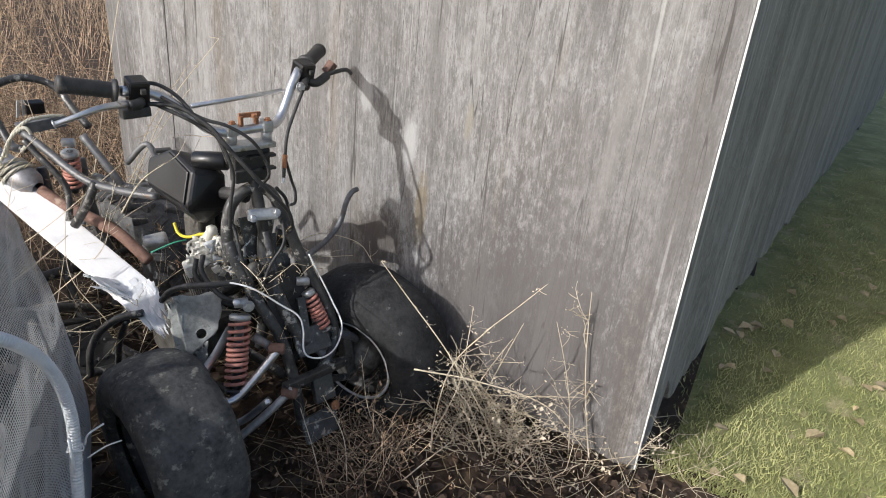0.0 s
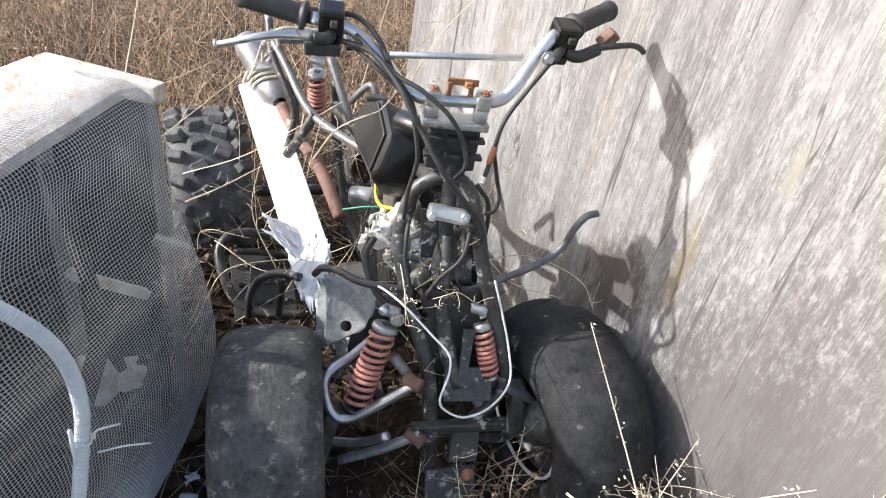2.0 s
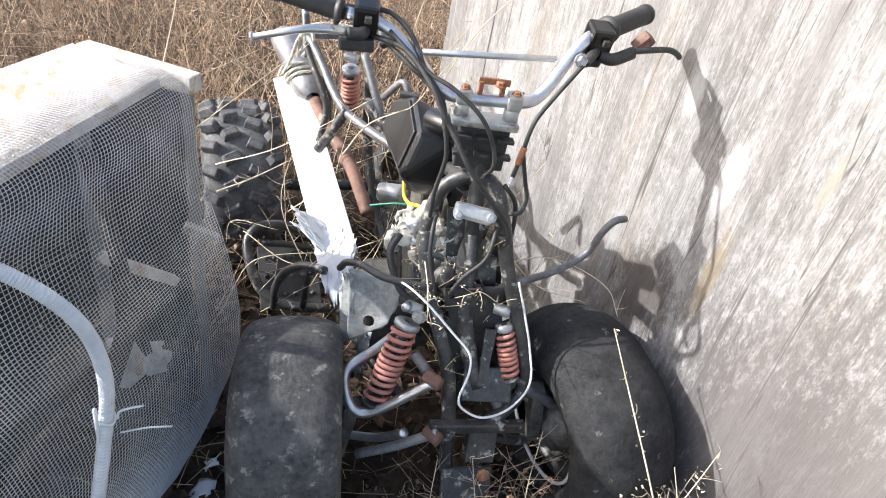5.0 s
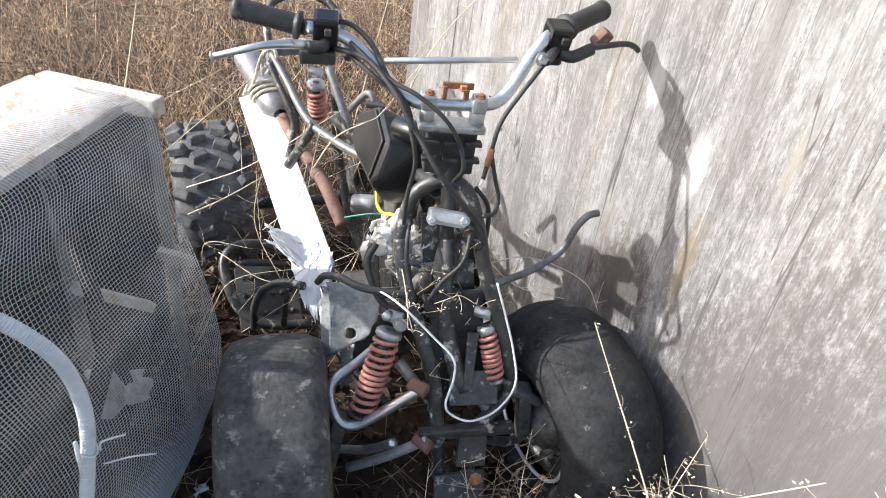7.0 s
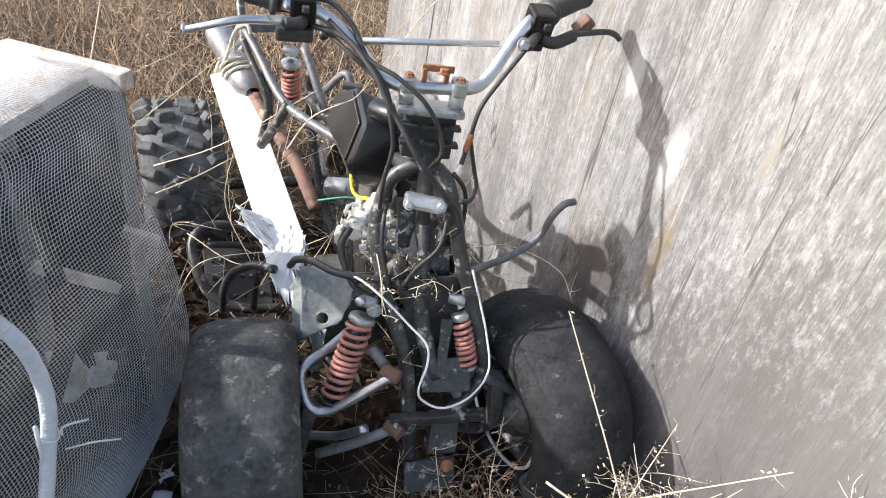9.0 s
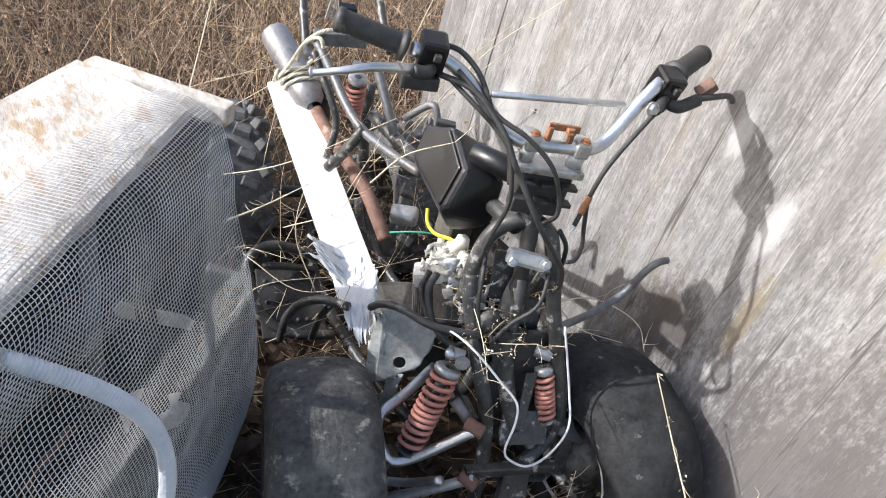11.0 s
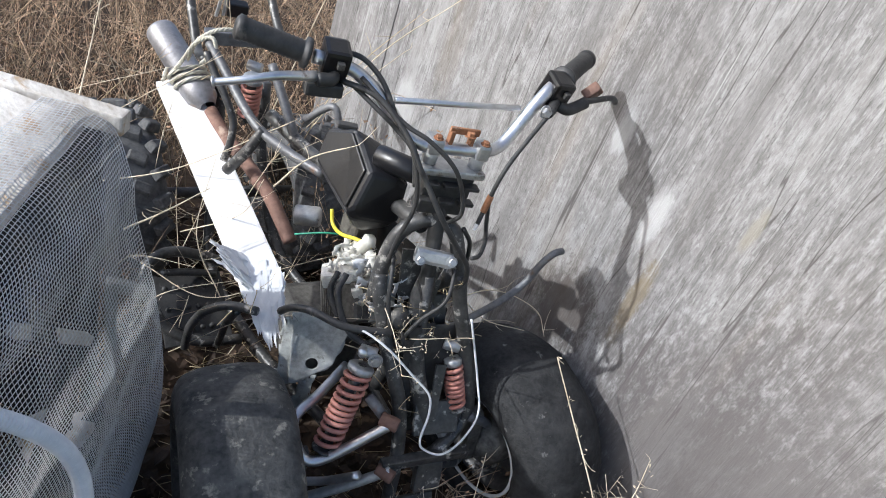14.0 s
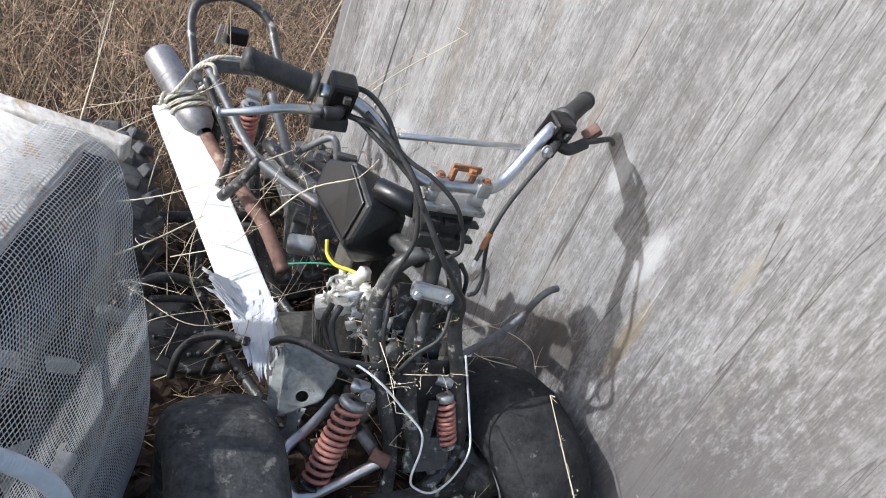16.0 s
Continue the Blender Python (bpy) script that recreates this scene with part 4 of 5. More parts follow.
# cables
for pts, r, mat, lab in (
        ([(-0.135, -0.020, 0.537), (-0.108, -0.050, 0.535), (-0.079, -0.090, 0.518), (-0.035, -0.130, 0.470), (-0.008, -0.160, 0.438), (-0.013, -0.180, 0.407), (-0.036, -0.200, 0.369), (-0.024, -0.210, 0.344), (0.009, -0.230, 0.335), (0.074, -0.220, 0.331), (0.122, -0.200, 0.364), (0.132, -0.160, 0.416), (0.120, -0.130, 0.482), (0.103, -0.105, 0.548)], 0.0023, WHITE, "white electric wire looping down"),
        ([(-0.175, 0.12, 0.46), (-0.172, 0.09, 0.495), (-0.157, 0.050, 0.515), (-0.140, -0.020, 0.535), (-0.084, -0.050, 0.529), (-0.055, -0.055, 0.522)], 0.0075, MATT, "thick black hose"),
        ([(0.162, -0.040, 0.952), (0.114, -0.050, 0.901), (0.077, -0.060, 0.857), (0.068, -0.060, 0.80), (0.058, -0.064, 0.757)], 0.0042, MATT, "black throttle cable"),
        ([(-0.154, 0.130, 0.934), (-0.113, 0.080, 0.929), (-0.085, 0.020, 0.891), (-0.070, -0.010, 0.853), (-0.056, -0.020, 0.831), (-0.027, -0.060, 0.773), (0.029, -0.080, 0.704), (0.058, -0.080, 0.670), (0.075, -0.075, 0.63), (0.07, -0.07, 0.61)], 0.005, MATT, "black brake cable"),
        ([(-0.132, 0.110, 0.949), (-0.088, 0.040, 0.908), (-0.053, 0.000, 0.892), (-0.011, -0.030, 0.857), (0.017, -0.040, 0.812), (0.023, -0.050, 0.773), (0.02, -0.03, 0.74)], 0.004, MATT, "black control cable"),
        ([(-0.135, 0.125, 0.93), (-0.105, 0.07, 0.905), (-0.081, 0.050, 0.885), (-0.067, 0.020, 0.866), (-0.059, 0.000, 0.828), (-0.051, -0.010, 0.773), (-0.055, 0.000, 0.702), (-0.05, 0.01, 0.64)], 0.0042, MATT, "black control cable"),
        ([(-0.15, 0.145, 0.975), (-0.12, 0.13, 0.97), (-0.095, 0.10, 0.945), (-0.08, 0.06, 0.9), (-0.055, 0.03, 0.86), (-0.045, 0.01, 0.8)], 0.0045, MATT, "black wiring loom"),
        ([(0.070, -0.060, 0.80), (0.088, -0.062, 0.745), (0.098, -0.066, 0.71), (0.086, -0.075, 0.688), (0.06, -0.08, 0.69)], 0.004, MATT, "black looped cable"),
        ([(0.07, -0.03, 0.72), (0.10, -0.035, 0.68), (0.105, -0.04, 0.62), (0.09, -0.05, 0.58)], 0.0045, MATT, "black hanging cable"),
        ([(0.016, 0.280, 0.56), (0.012, 0.26, 0.535), (0.007, 0.22, 0.538), (0.009, 0.17, 0.56), (0.016, 0.13, 0.568)], 0.0042, YELLOW, "yellow electric wire"),
        ([(-0.05, 0.30, 0.49), (-0.01, 0.26, 0.515), (0.02, 0.24, 0.52)], 0.0022, GREEN, "thin green wire"),
        ([(-0.06, 0.12, 0.53), (-0.075, 0.11, 0.49), (-0.07, 0.06, 0.45), (-0.04, 0.02, 0.42), (-0.01, 0.0, 0.44)], 0.006, MATT, "black fuel hose"),
        ([(-0.065, 0.09, 0.55), (-0.09, 0.07, 0.52), (-0.085, 0.02, 0.47), (-0.055, -0.02, 0.45)], 0.0065, MATT, "black coolant hose"),
        ([(-0.03, 0.02, 0.64), (-0.05, -0.01, 0.62), (-0.055, -0.03, 0.57), (-0.04, -0.05, 0.5)], 0.004, MATT, "black wire"),
        ([(0.055, -0.06, 0.65), (0.03, -0.085, 0.60), (0.0, -0.07, 0.55), (-0.02, -0.06, 0.5)], 0.004, MATT, "black wire")):
    bar("cable", pts, r, mat, quad, lab, 7, 7)

rod("cable_tape", (0.0695, -0.060, 0.812), (0.063, -0.062, 0.78), 0.006, RUST, quad, "faded orange tape round the cable")
rod("cable_end", (0.060, -0.0635, 0.765), (0.054, -0.065, 0.745), 0.0035, WHITE, quad, "white cable end")
# Added sheets: keep sun off the right tyre and fill the dark gap.
torn_sheet("sun_blocker", [(-0.030, -0.058, 0.52), (0.095, -0.082, 0.53), (0.128, -0.130, 0.28), (0.0, -0.115, 0.25)], 61, BLOCKER_BLACK, quad, "added black sheet inside the frame that blocks the sun", 12, 0.014, 0.003)
torn_sheet("sun_blocker", [(0.105, -0.035, 0.565), (0.10, 0.24, 0.60), (0.11, 0.26, 0.24), (0.115, -0.06, 0.24)], 62, BLOCKER_BLACK, quad, "added black sheet inside the frame that blocks the sun", 14, 0.02, 0.003)

# ---- wire crate beside the bike ----
crate = thing("wire_crate", (-0.55, 0.1, 0), "open timber crate draped with bulging galvanised wire mesh", "crate")
U_WAY, L_WAY = Vector((-0.566, -0.824, 0)).normalized(), Vector((-0.824, 0.566, 0)).normalized()
bm = bmesh.new()
outline = [(-0.478, 0.275), (-0.612, 0.445), (-0.757, 0.262), (-1.09, -0.18), (-0.905, -0.346)]
bot = [bm.verts.new((x, y, 0.782)) for x, y in outline]
bm.faces.new(bot)
res = bmesh.ops.extrude_face_region(bm, geom=bm.faces[:])
bmesh.ops.translate(bm, vec=(0, 0, 0.02), verts=[q for q in res["geom"] if isinstance(q, bmesh.types.BMVert)])
bmesh.ops.recalc_face_normals(bm, faces=bm.faces[:])
bmesh.ops.bevel(bm, geom=bm.edges[:], offset=0.003, segments=1, affect="EDGES")
me = bpy.data.meshes.new("top_board")
bm.to_mesh(me)
bm.free()
me.materials.append(BOARD)
put("top_board", me, crate, "sun-bleached peeling top board")
rail = along((-0.422, 0.268, 0.792), (-0.600, 0.432, 0.792))
block("top_rail", (0.24, 0.032, 0.034), rail @ pose(0.12, -0.004, 0.0), BOARD, crate, "pale sawn rail", 0.004)


def slat(name, a, b, w, t, material=SLAT):
    n = (Vector(b) - Vector(a)).length
    block(name, (n, w, t), along(a, b) @ pose(n / 2, 0, 0), material, crate, bevel=0.003)


slat("post", (-0.436, 0.278, 0.78), (-0.42, 0.27, -0.02), 0.014, 0.02)
# Added end board; its near-black colour stands for shade inside the crate.
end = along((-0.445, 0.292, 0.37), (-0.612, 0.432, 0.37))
block("end_panel", (0.215, 0.01, 0.79), end @ pose(0.108, 0, 0), SHADED_WOOD, crate, "added near-black board closing the crate's far end", 0.002)
slat("post", (-0.895, -0.30, 0.78), (-0.895, -0.30, -0.02), 0.03, 0.03)
slat("post", (-1.05, -0.18, 0.78), (-1.05, -0.18, -0.02), 0.03, 0.03)
slat("post", (-0.618, 0.41, 0.78), (-0.618, 0.41, -0.02), 0.03, 0.03)
# Added back board: blocks sun, and its near-black colour stands for shade.
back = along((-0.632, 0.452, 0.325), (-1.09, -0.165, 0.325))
block("back_blocker", (0.8, 0.012, 0.69), back @ pose(0.40, 0, 0.025), SHADED_WOOD, crate, "added near-black back board that keeps the crate dim", 0.002)
slat("slat", (-0.604, 0.168, 0.512), (-0.481, 0.231, 0.392), 0.022, 0.02, BOARD)
slat("slat", (-0.46, 0.215, 0.53), (-0.402, 0.195, 0.508), 0.02, 0.018)
# Two slats darkened in colour for the shade inside the crate.
slat("slat", (-0.64, 0.0, 0.28), (-0.565, 0.05, 0.47), 0.035, 0.014, SHADED_WOOD)
slat("slat", (-0.60, 0.09, 0.76), (-0.55, 0.12, 0.30), 0.03, 0.016, SHADED_WOOD)

PROFILE = [(-0.476, 0.292, 0.809), (-0.447, 0.272, 0.794), (-0.431, 0.240, 0.768), (-0.430, 0.190, 0.738), (-0.427, 0.175, 0.695), (-0.414, 0.160, 0.602), (-0.388, 0.178, 0.487),
           (-0.372, 0.185, 0.398), (-0.367, 0.185, 0.32), (-0.376, 0.163, 0.248), (-0.398, 0.133, 0.20), (-0.448, 0.075, 0.14), (-0.52, 0.0, 0.07)]


def even(line, count):
    """The same line with its points at equal steps."""
    far = [0.0]
    for a, b in zip(line, line[1:]):
        far.append(far[-1] + (b - a).length)
    out, i = [], 0
    for k in range(count + 1):
        goal = far[-1] * k / count
        while i < len(line) - 2 and far[i + 1] < goal:
            i += 1
        out.append(line[i].lerp(line[i + 1], min(1.0, (goal - far[i]) / max(1e-6, far[i + 1] - far[i]))))
    return out


drop = even(glide(PROFILE, 9), 90)


def mesh_point(s, q):
    """A point of the sheet: s metres along the crate's edge; q from 0 on the board's top over the fold (0.15) to the foot (1)."""
    if q < 0.15:
        w = (0.055 + 0.08 * s) * (1 - q / 0.15)
        base = Vector(PROFILE[0]) + L_WAY * w
        p = base + U_WAY * s
        lift = 0.004 * (1 - q / 0.15)
    else:
        k = (q - 0.15) / 0.85 * (len(drop) - 1)
        i = min(int(k), len(drop) - 2)
        p = drop[i].lerp(drop[i + 1], k - i) + U_WAY * s + L_WAY * (0.12 * s * min(1, (q - 0.15) * 6))
        lift = 0
    wob = 0.010 * noise.noise(p * 5.0) + 0.003 * noise.noise(p * 19.0)
    if q < 0.15:
        p.z += 0.003 + abs(wob) * 0.5
    else:
        p -= L_WAY * wob
    return p


pieces = []
S_END, PITCH = 0.74, 0.0067
nq = 96
for i in range(int(S_END / PITCH) + 1):
    pieces.append(sweep([mesh_point(i * PITCH, j / nq) for j in range(nq + 1)], 0.0006, 4, False))
length = sum((drop[i + 1] - drop[i]).length for i in range(len(drop) - 1))
rows = int(length / PITCH)
for j in range(rows + 1):
    q = 0.15 + 0.85 * j / rows
    pieces.append(sweep([mesh_point(S_END * i / 56, q) for i in range(57)], 0.0006, 4, False))
for j in range(20):
    line = []
    for i in range(57):
        s = S_END * i / 56
        w = 0.055 + 0.08 * s
        back = j * PITCH
        if back < w:
            line.append(mesh_point(s, 0.15 * (1 - back / w)))
    if len(line) > 2:
        pieces.append(sweep(line, 0.0006, 4, False))
v, f = join(pieces)
put("wire_mesh", mesh_of("wire_mesh", v, f, WIRE), crate, "bulging galvanised wire mesh")

# Added board to carry the paper, in the same shade-dark colour.
slat("shelf_board", (-0.66, 0.03, 0.245), (-0.50, 0.20, 0.25), 0.13, 0.014, SHADED_WOOD)
bm = bmesh.new()
bmesh.ops.create_icosphere(bm, subdivisions=4, radius=1.0)
for q in bm.verts:
    c = q.co.copy()
    fold = 0.35 + noise.noise(c * 1.6) * 0.8 + noise.noise(c * 4.1) * 0.35
    q.co = Vector((c.x * 0.045, c.y * 0.03, c.z * 0.045)) * (1.35 - fold) + Vector((-0.571, 0.12, 0.29))
me = bpy.data.meshes.new("crumpled_paper")
bm.to_mesh(me)
bm.free()
me.materials.append(BOARD)
bag = put("crumpled_paper", me)
tagged(bag, "crumpled stained white paper lying on a board inside the crate", "paper")

# ---- conduit hose ----
HOSE = [(-1.1, -0.085, 0.875), (-1.0, -0.10, 0.862), (-0.901, -0.117, 0.838), (-0.813, -0.138, 0.803), (-0.73, -0.158, 0.759), (-0.662, -0.167, 0.702), (-0.620, -0.169, 0.629), (-0.607, -0.175, 0.535), (-0.623, -0.187, 0.418), (-0.647, -0.204, 0.29), (-0.665, -0.215, 0.15), (-0.67, -0.22, -0.01)]
line = glide(HOSE, 40)
v, f = sweep(line, [0.0098 + (0.0008 if i % 2 else -0.0008) for i in range(len(line))], 14)
hose = put("conduit_hose", mesh_of("conduit_hose", v, f, CONDUIT, False))
tagged(hose, "pale grey corrugated conduit arching before the wire mesh", "hose")
tie = min(line, key=lambda q: abs(q.z - 0.475))
v, f = join([sweep(glide([tie + Vector((0.0125 * math.cos(a), 0.0125 * math.sin(a), 0.004 * math.sin(2 * a))) for a in [k * 0.7 for k in range(10)]], 4), 0.0016, 6),
             sweep(glide([tie + Vector((0.015, -0.005, 0)), tie + Vector((0.02, -0.01, 0.02)), tie + Vector((0.05, -0.01, 0.022))], 5), 0.0018, 6),
             sweep(glide([tie + Vector((0.015, -0.005, -0.03)), tie + Vector((0.05, -0.006, -0.03)), tie + Vector((0.085, -0.0, -0.045))], 5), 0.0014, 6),
             sweep([tie + Vector((-0.012, -0.008, 0.03)), tie + Vector((-0.013, -0.009, -0.045))], 0.003, 6)])
string = put("string_tie", mesh_of("string_tie", v, f, WHITE))
tagged(string, "white string knotted round the grey conduit", "string")

# ---- white board with a torn end ----
plank = thing("white_board", (-0.13, 0.5, 0.45), "white painted board with a splintered end lying on the bike", "board")
pa, pb = Vector((-0.115, 0.815, 0.592)), Vector((-0.142, 0.225, 0.412))
d = (pb - pa).normalized()
across = Vector((0.95, -0.05, 0.28))
across = (across - d * across.dot(d)).normalized()
up = across.cross(d)
up = up if up.z > 0 else -up
m = Matrix((across, d, up)).transposed().to_4x4()
m.translation = (pa + pb) / 2
n = (pb - pa).length
block("board", (0.088, n, 0.02), m, WHITE_WOOD, plank, "flat white painted board", 0.004)


def shard(o, tip, w, side, curl, seed):
    """A torn fibre strip of the board: tapering, twisted and ragged, a few millimetres thick."""
    r = random.Random(seed)
    o, tip, side = Vector(o), Vector(tip), Vector(side).normalized()
    g = tip - o
    nrm = g.cross(side).normalized()
    verts, faces, n = [], [], 9
    for i in range(n + 1):
        u = i / n
        ww = w * (1 - u ** 2.2) * r.uniform(0.75, 1.15) + 0.0012
        c = o + g * u + nrm * curl * math.sin(u * 2.6) + side * r.uniform(-0.0022, 0.0022)
        for s, h in ((-1, 0), (1, 0), (1, 1), (-1, 1)):
            verts.append(c + side * s * ww / 2 + nrm * (h * 0.0022 + r.uniform(-0.0012, 0.0012)))
    for i in range(n):
        for k in range(4):
            faces.append((4 * i + k, 4 * i + (k + 1) % 4, 4 * i + 4 + (k + 1) % 4, 4 * i + 4 + k))
    faces += [(3, 2, 1, 0), tuple(4 * n + k for k in range(4))]
    put("splinter", mesh_of("splinter", verts, faces, WHITE_WOOD, False), plank, "")


low = Vector((-0.172, 0.105, 0.345))
for k in range(36):
    f = (k + 0.5) / 36
    o = pb - d * rnd.uniform(0.02, 0.07) + across * (-0.04 + 0.08 * f) + up * rnd.uniform(0.004, 0.0135)
    reach = rnd.uniform(0.45, 1.0) * (1.0 - 0.45 * abs(f - 0.35))
    tip = o.lerp(low + across * (f - 0.45) * 0.05, reach)
    shard(o, tip, rnd.uniform(0.012, 0.022), across, rnd.uniform(0.0, 0.012), 300 + k)
fan = Vector((-0.229, 0.335, 0.4835))
for k in range(15):
    f = rnd.random()
    o = pb - d * (0.01 + 0.075 * f) - across * rnd.uniform(0.012, 0.034) + up * rnd.uniform(0.004, 0.0145)
    aim = fan + d * (0.055 * (1 - f)) + across * rnd.uniform(-0.008, 0.014) + up * rnd.uniform(-0.012, 0.008)
    shard(o, o.lerp(aim, rnd.uniform(0.55, 1.0) if k > 4 else 1.0), rnd.uniform(0.016, 0.03), d, rnd.uniform(-0.004, 0.008), 340 + k)

# ---- rope ----
def rope_line(line, r):
    n = len(line)
    out = []
    for k in range(3):
        strand = []
        for i, q in enumerate(line):
            t = (line[min(i + 1, n - 1)] - line[max(i - 1, 0)]).normalized()
            s = t.cross(Vector((0.2, 0.3, 0.9))).normalized()
            w = s.cross(t)
            a = i * 0.9 + k * 2.094
            strand.append(q + r * 0.55 * (math.cos(a) * s + math.sin(a) * w))
        out.append(sweep(strand, r * 0.6, 6))
    return join(out)


loops = []
mm = along((-0.105, 0.945, 0.664), (-0.080, 0.685, 0.578))
for k in range(3):
    loops.append(rope_line([mm @ Vector((0.15 + 0.018 * k + 0.02 * math.sin(a), 0.043 * math.cos(a), 0.043 * math.sin(a))) for a in [i * 0.22 for i in range(29)]], 0.0042))
loops.append(rope_line(glide([(-0.10, 0.79, 0.66), (-0.112, 0.745, 0.705), (-0.118, 0.70, 0.75), (-0.09, 0.675, 0.782), (-0.04, 0.668, 0.786), (0.0, 0.66, 0.782)], 12), 0.0045))
loops.append(rope_line(glide([(-0.13, 0.81, 0.61), (-0.125, 0.77, 0.66), (-0.122, 0.71, 0.735), (-0.105, 0.672, 0.765), (-0.10, 0.66, 0.74), (-0.12, 0.68, 0.70)], 12), 0.0045))
loops.append(rope_line(glide([(-0.15, 0.80, 0.60), (-0.13, 0.825, 0.62), (-0.10, 0.815, 0.61), (-0.08, 0.80, 0.59)], 10), 0.0042))
v, f = join(loops)
rope = put("rope", mesh_of("rope", v, f, ROPE))
tagged(rope, "frayed pale rope lashing the muffler to the subframe", "rope")


# ---- plants ----
def twig(a, b, r0, r1, bend, r, sides=4, n=6):
    a, b = Vector(a), Vector(b)
    off = Vector((r.uniform(-1, 1), r.uniform(-1, 1), r.uniform(-0.5, 0.5))) * bend
    line = [a.lerp(b, i / n) + off * math.sin(math.pi * i / n) for i in range(n + 1)]
    return line, sweep(line, [r0 + (r1 - r0) * i / n for i in range(n + 1)], sides, False)


def clump(at, size, r, n=5):
    """A few tiny curled husks."""
    v, f = [], []
    for k in range(n):
        c = at + Vector((r.gauss(0, 1), r.gauss(0, 1), r.gauss(0, 1))) * size
        a, b = [Vector((r.gauss(0, 1), r.gauss(0, 1), r.gauss(0, 1))).normalized() * size * r.uniform(0.5, 1.1) for _ in range(2)]
        o = len(v)
        v += [c, c + a, c + a * 0.6 + b, c - a * 0.3 + b * 0.8 + a.cross(b) / max(size, 1e-4) * 0.5]
        f += [(o, o + 1, o + 2), (o, o + 2, o + 3)]
    return v, f


def weed(base, tip, spread, seed, thick=0.0022, forks=7):
    """A dry weed: a main stem with side shoots and withered heads."""
    r = random.Random(seed)
    stems, heads = [], []
    main, piece = twig(base, tip, thick, thick * 0.4, 0.03, r)
    stems.append(piece)
    n = (Vector(tip) - Vector(base)).length
    for k in range(forks):
        s = r.uniform(0.25, 0.98)
        q = main[min(int(s * 6), 6)]
        way = (Vector(tip) - Vector(base)).normalized() * r.uniform(0.1, 0.5) + Vector((r.uniform(-1, 0.35), r.uniform(-1, 1), r.uniform(-0.1, 0.5))) * spread
        e = q + way * n * r.uniform(0.2, 0.5)
        e.x = min(e.x, WALL_X - 0.012)
        side, piece = twig(q, e, thick * 0.55, thick * 0.25, 0.015, r)
        stems.append(piece)
        for j in range(4):
            w = side[r.randint(2, 6)]
            e2 = w + Vector((r.uniform(-1, 0.6), r.uniform(-1, 1), r.uniform(-0.4, 0.8))) * n * 0.09
            e2.x = min(e2.x, WALL_X - 0.01)
            stems.append(twig(w, e2, thick * 0.35, thick * 0.2, 0.006, r, 3, 3)[1])
            if r.random() < 0.5:
                heads.append(clump(e2, 0.004, r, 2))
        heads.append(clump(e, 0.006, r, 4))
    th = thing("dry_weed", base, "dead straw-coloured weed with withered heads by the wall", "weed", "dead weeds along the wall")
    v, f = join(stems)
    put("stem", mesh_of("stem", v, f, PALE_STRAW), th)
    v, f = join(heads)
    tagged(put("seed_head", mesh_of("seed_head", v, f, PALE_STRAW, False), th), kind="stuff")


weed((0.30, -0.60, -0.01), (0.25, -0.47, 0.30), 0.4, 1, 0.0022, 5)
weed((0.34, -0.52, 0.0), (0.27, -0.47, 0.33), 0.5, 2, 0.002, 8)
weed((0.38, -0.50, 0.0), (0.36, -0.62, 0.40), 0.6, 3, 0.0022, 8)
weed((0.36, -0.60, 0.0), (0.34, -0.42, 0.30), 0.8, 4, 0.002, 9)
weed((0.40, -0.66, 0.0), (0.37, -0.40, 0.24), 0.8, 5, 0.0022, 9)
weed((0.41, -0.86, 0.0), (0.415, -0.77, 0.52), 0.3, 6, 0.003, 6)
weed((0.40, -0.80, 0.0), (0.39, -0.70, 0.42), 0.4, 7, 0.0018, 7)
weed((0.39, -0.74, 0.0), (0.33, -0.62, 0.22), 0.9, 8, 0.0016, 8)
weed((0.30, -0.55, 0.0), (0.18, -0.40, 0.20), 0.9, 9, 0.0018, 8)
weed((0.35, -0.70, 0.0), (0.25, -0.55, 0.18), 0.9, 10, 0.0016, 8)
weed((0.43, -0.95, 0.0), (0.40, -1.04, 0.22), 0.8, 11, 0.0016, 8)
weed((0.30, -0.47, 0.0), (0.41, -0.58, 0.31), 0.5, 12, 0.002, 6)
for base, tip, s in (((0.38, -0.48, 0.1), (0.37, -0.80, 0.23), 21), ((0.36, -0.45, 0.1), (0.33, -0.75, 0.14), 22)):
    weed(base, tip, 0.25, s, 0.0018, 5)

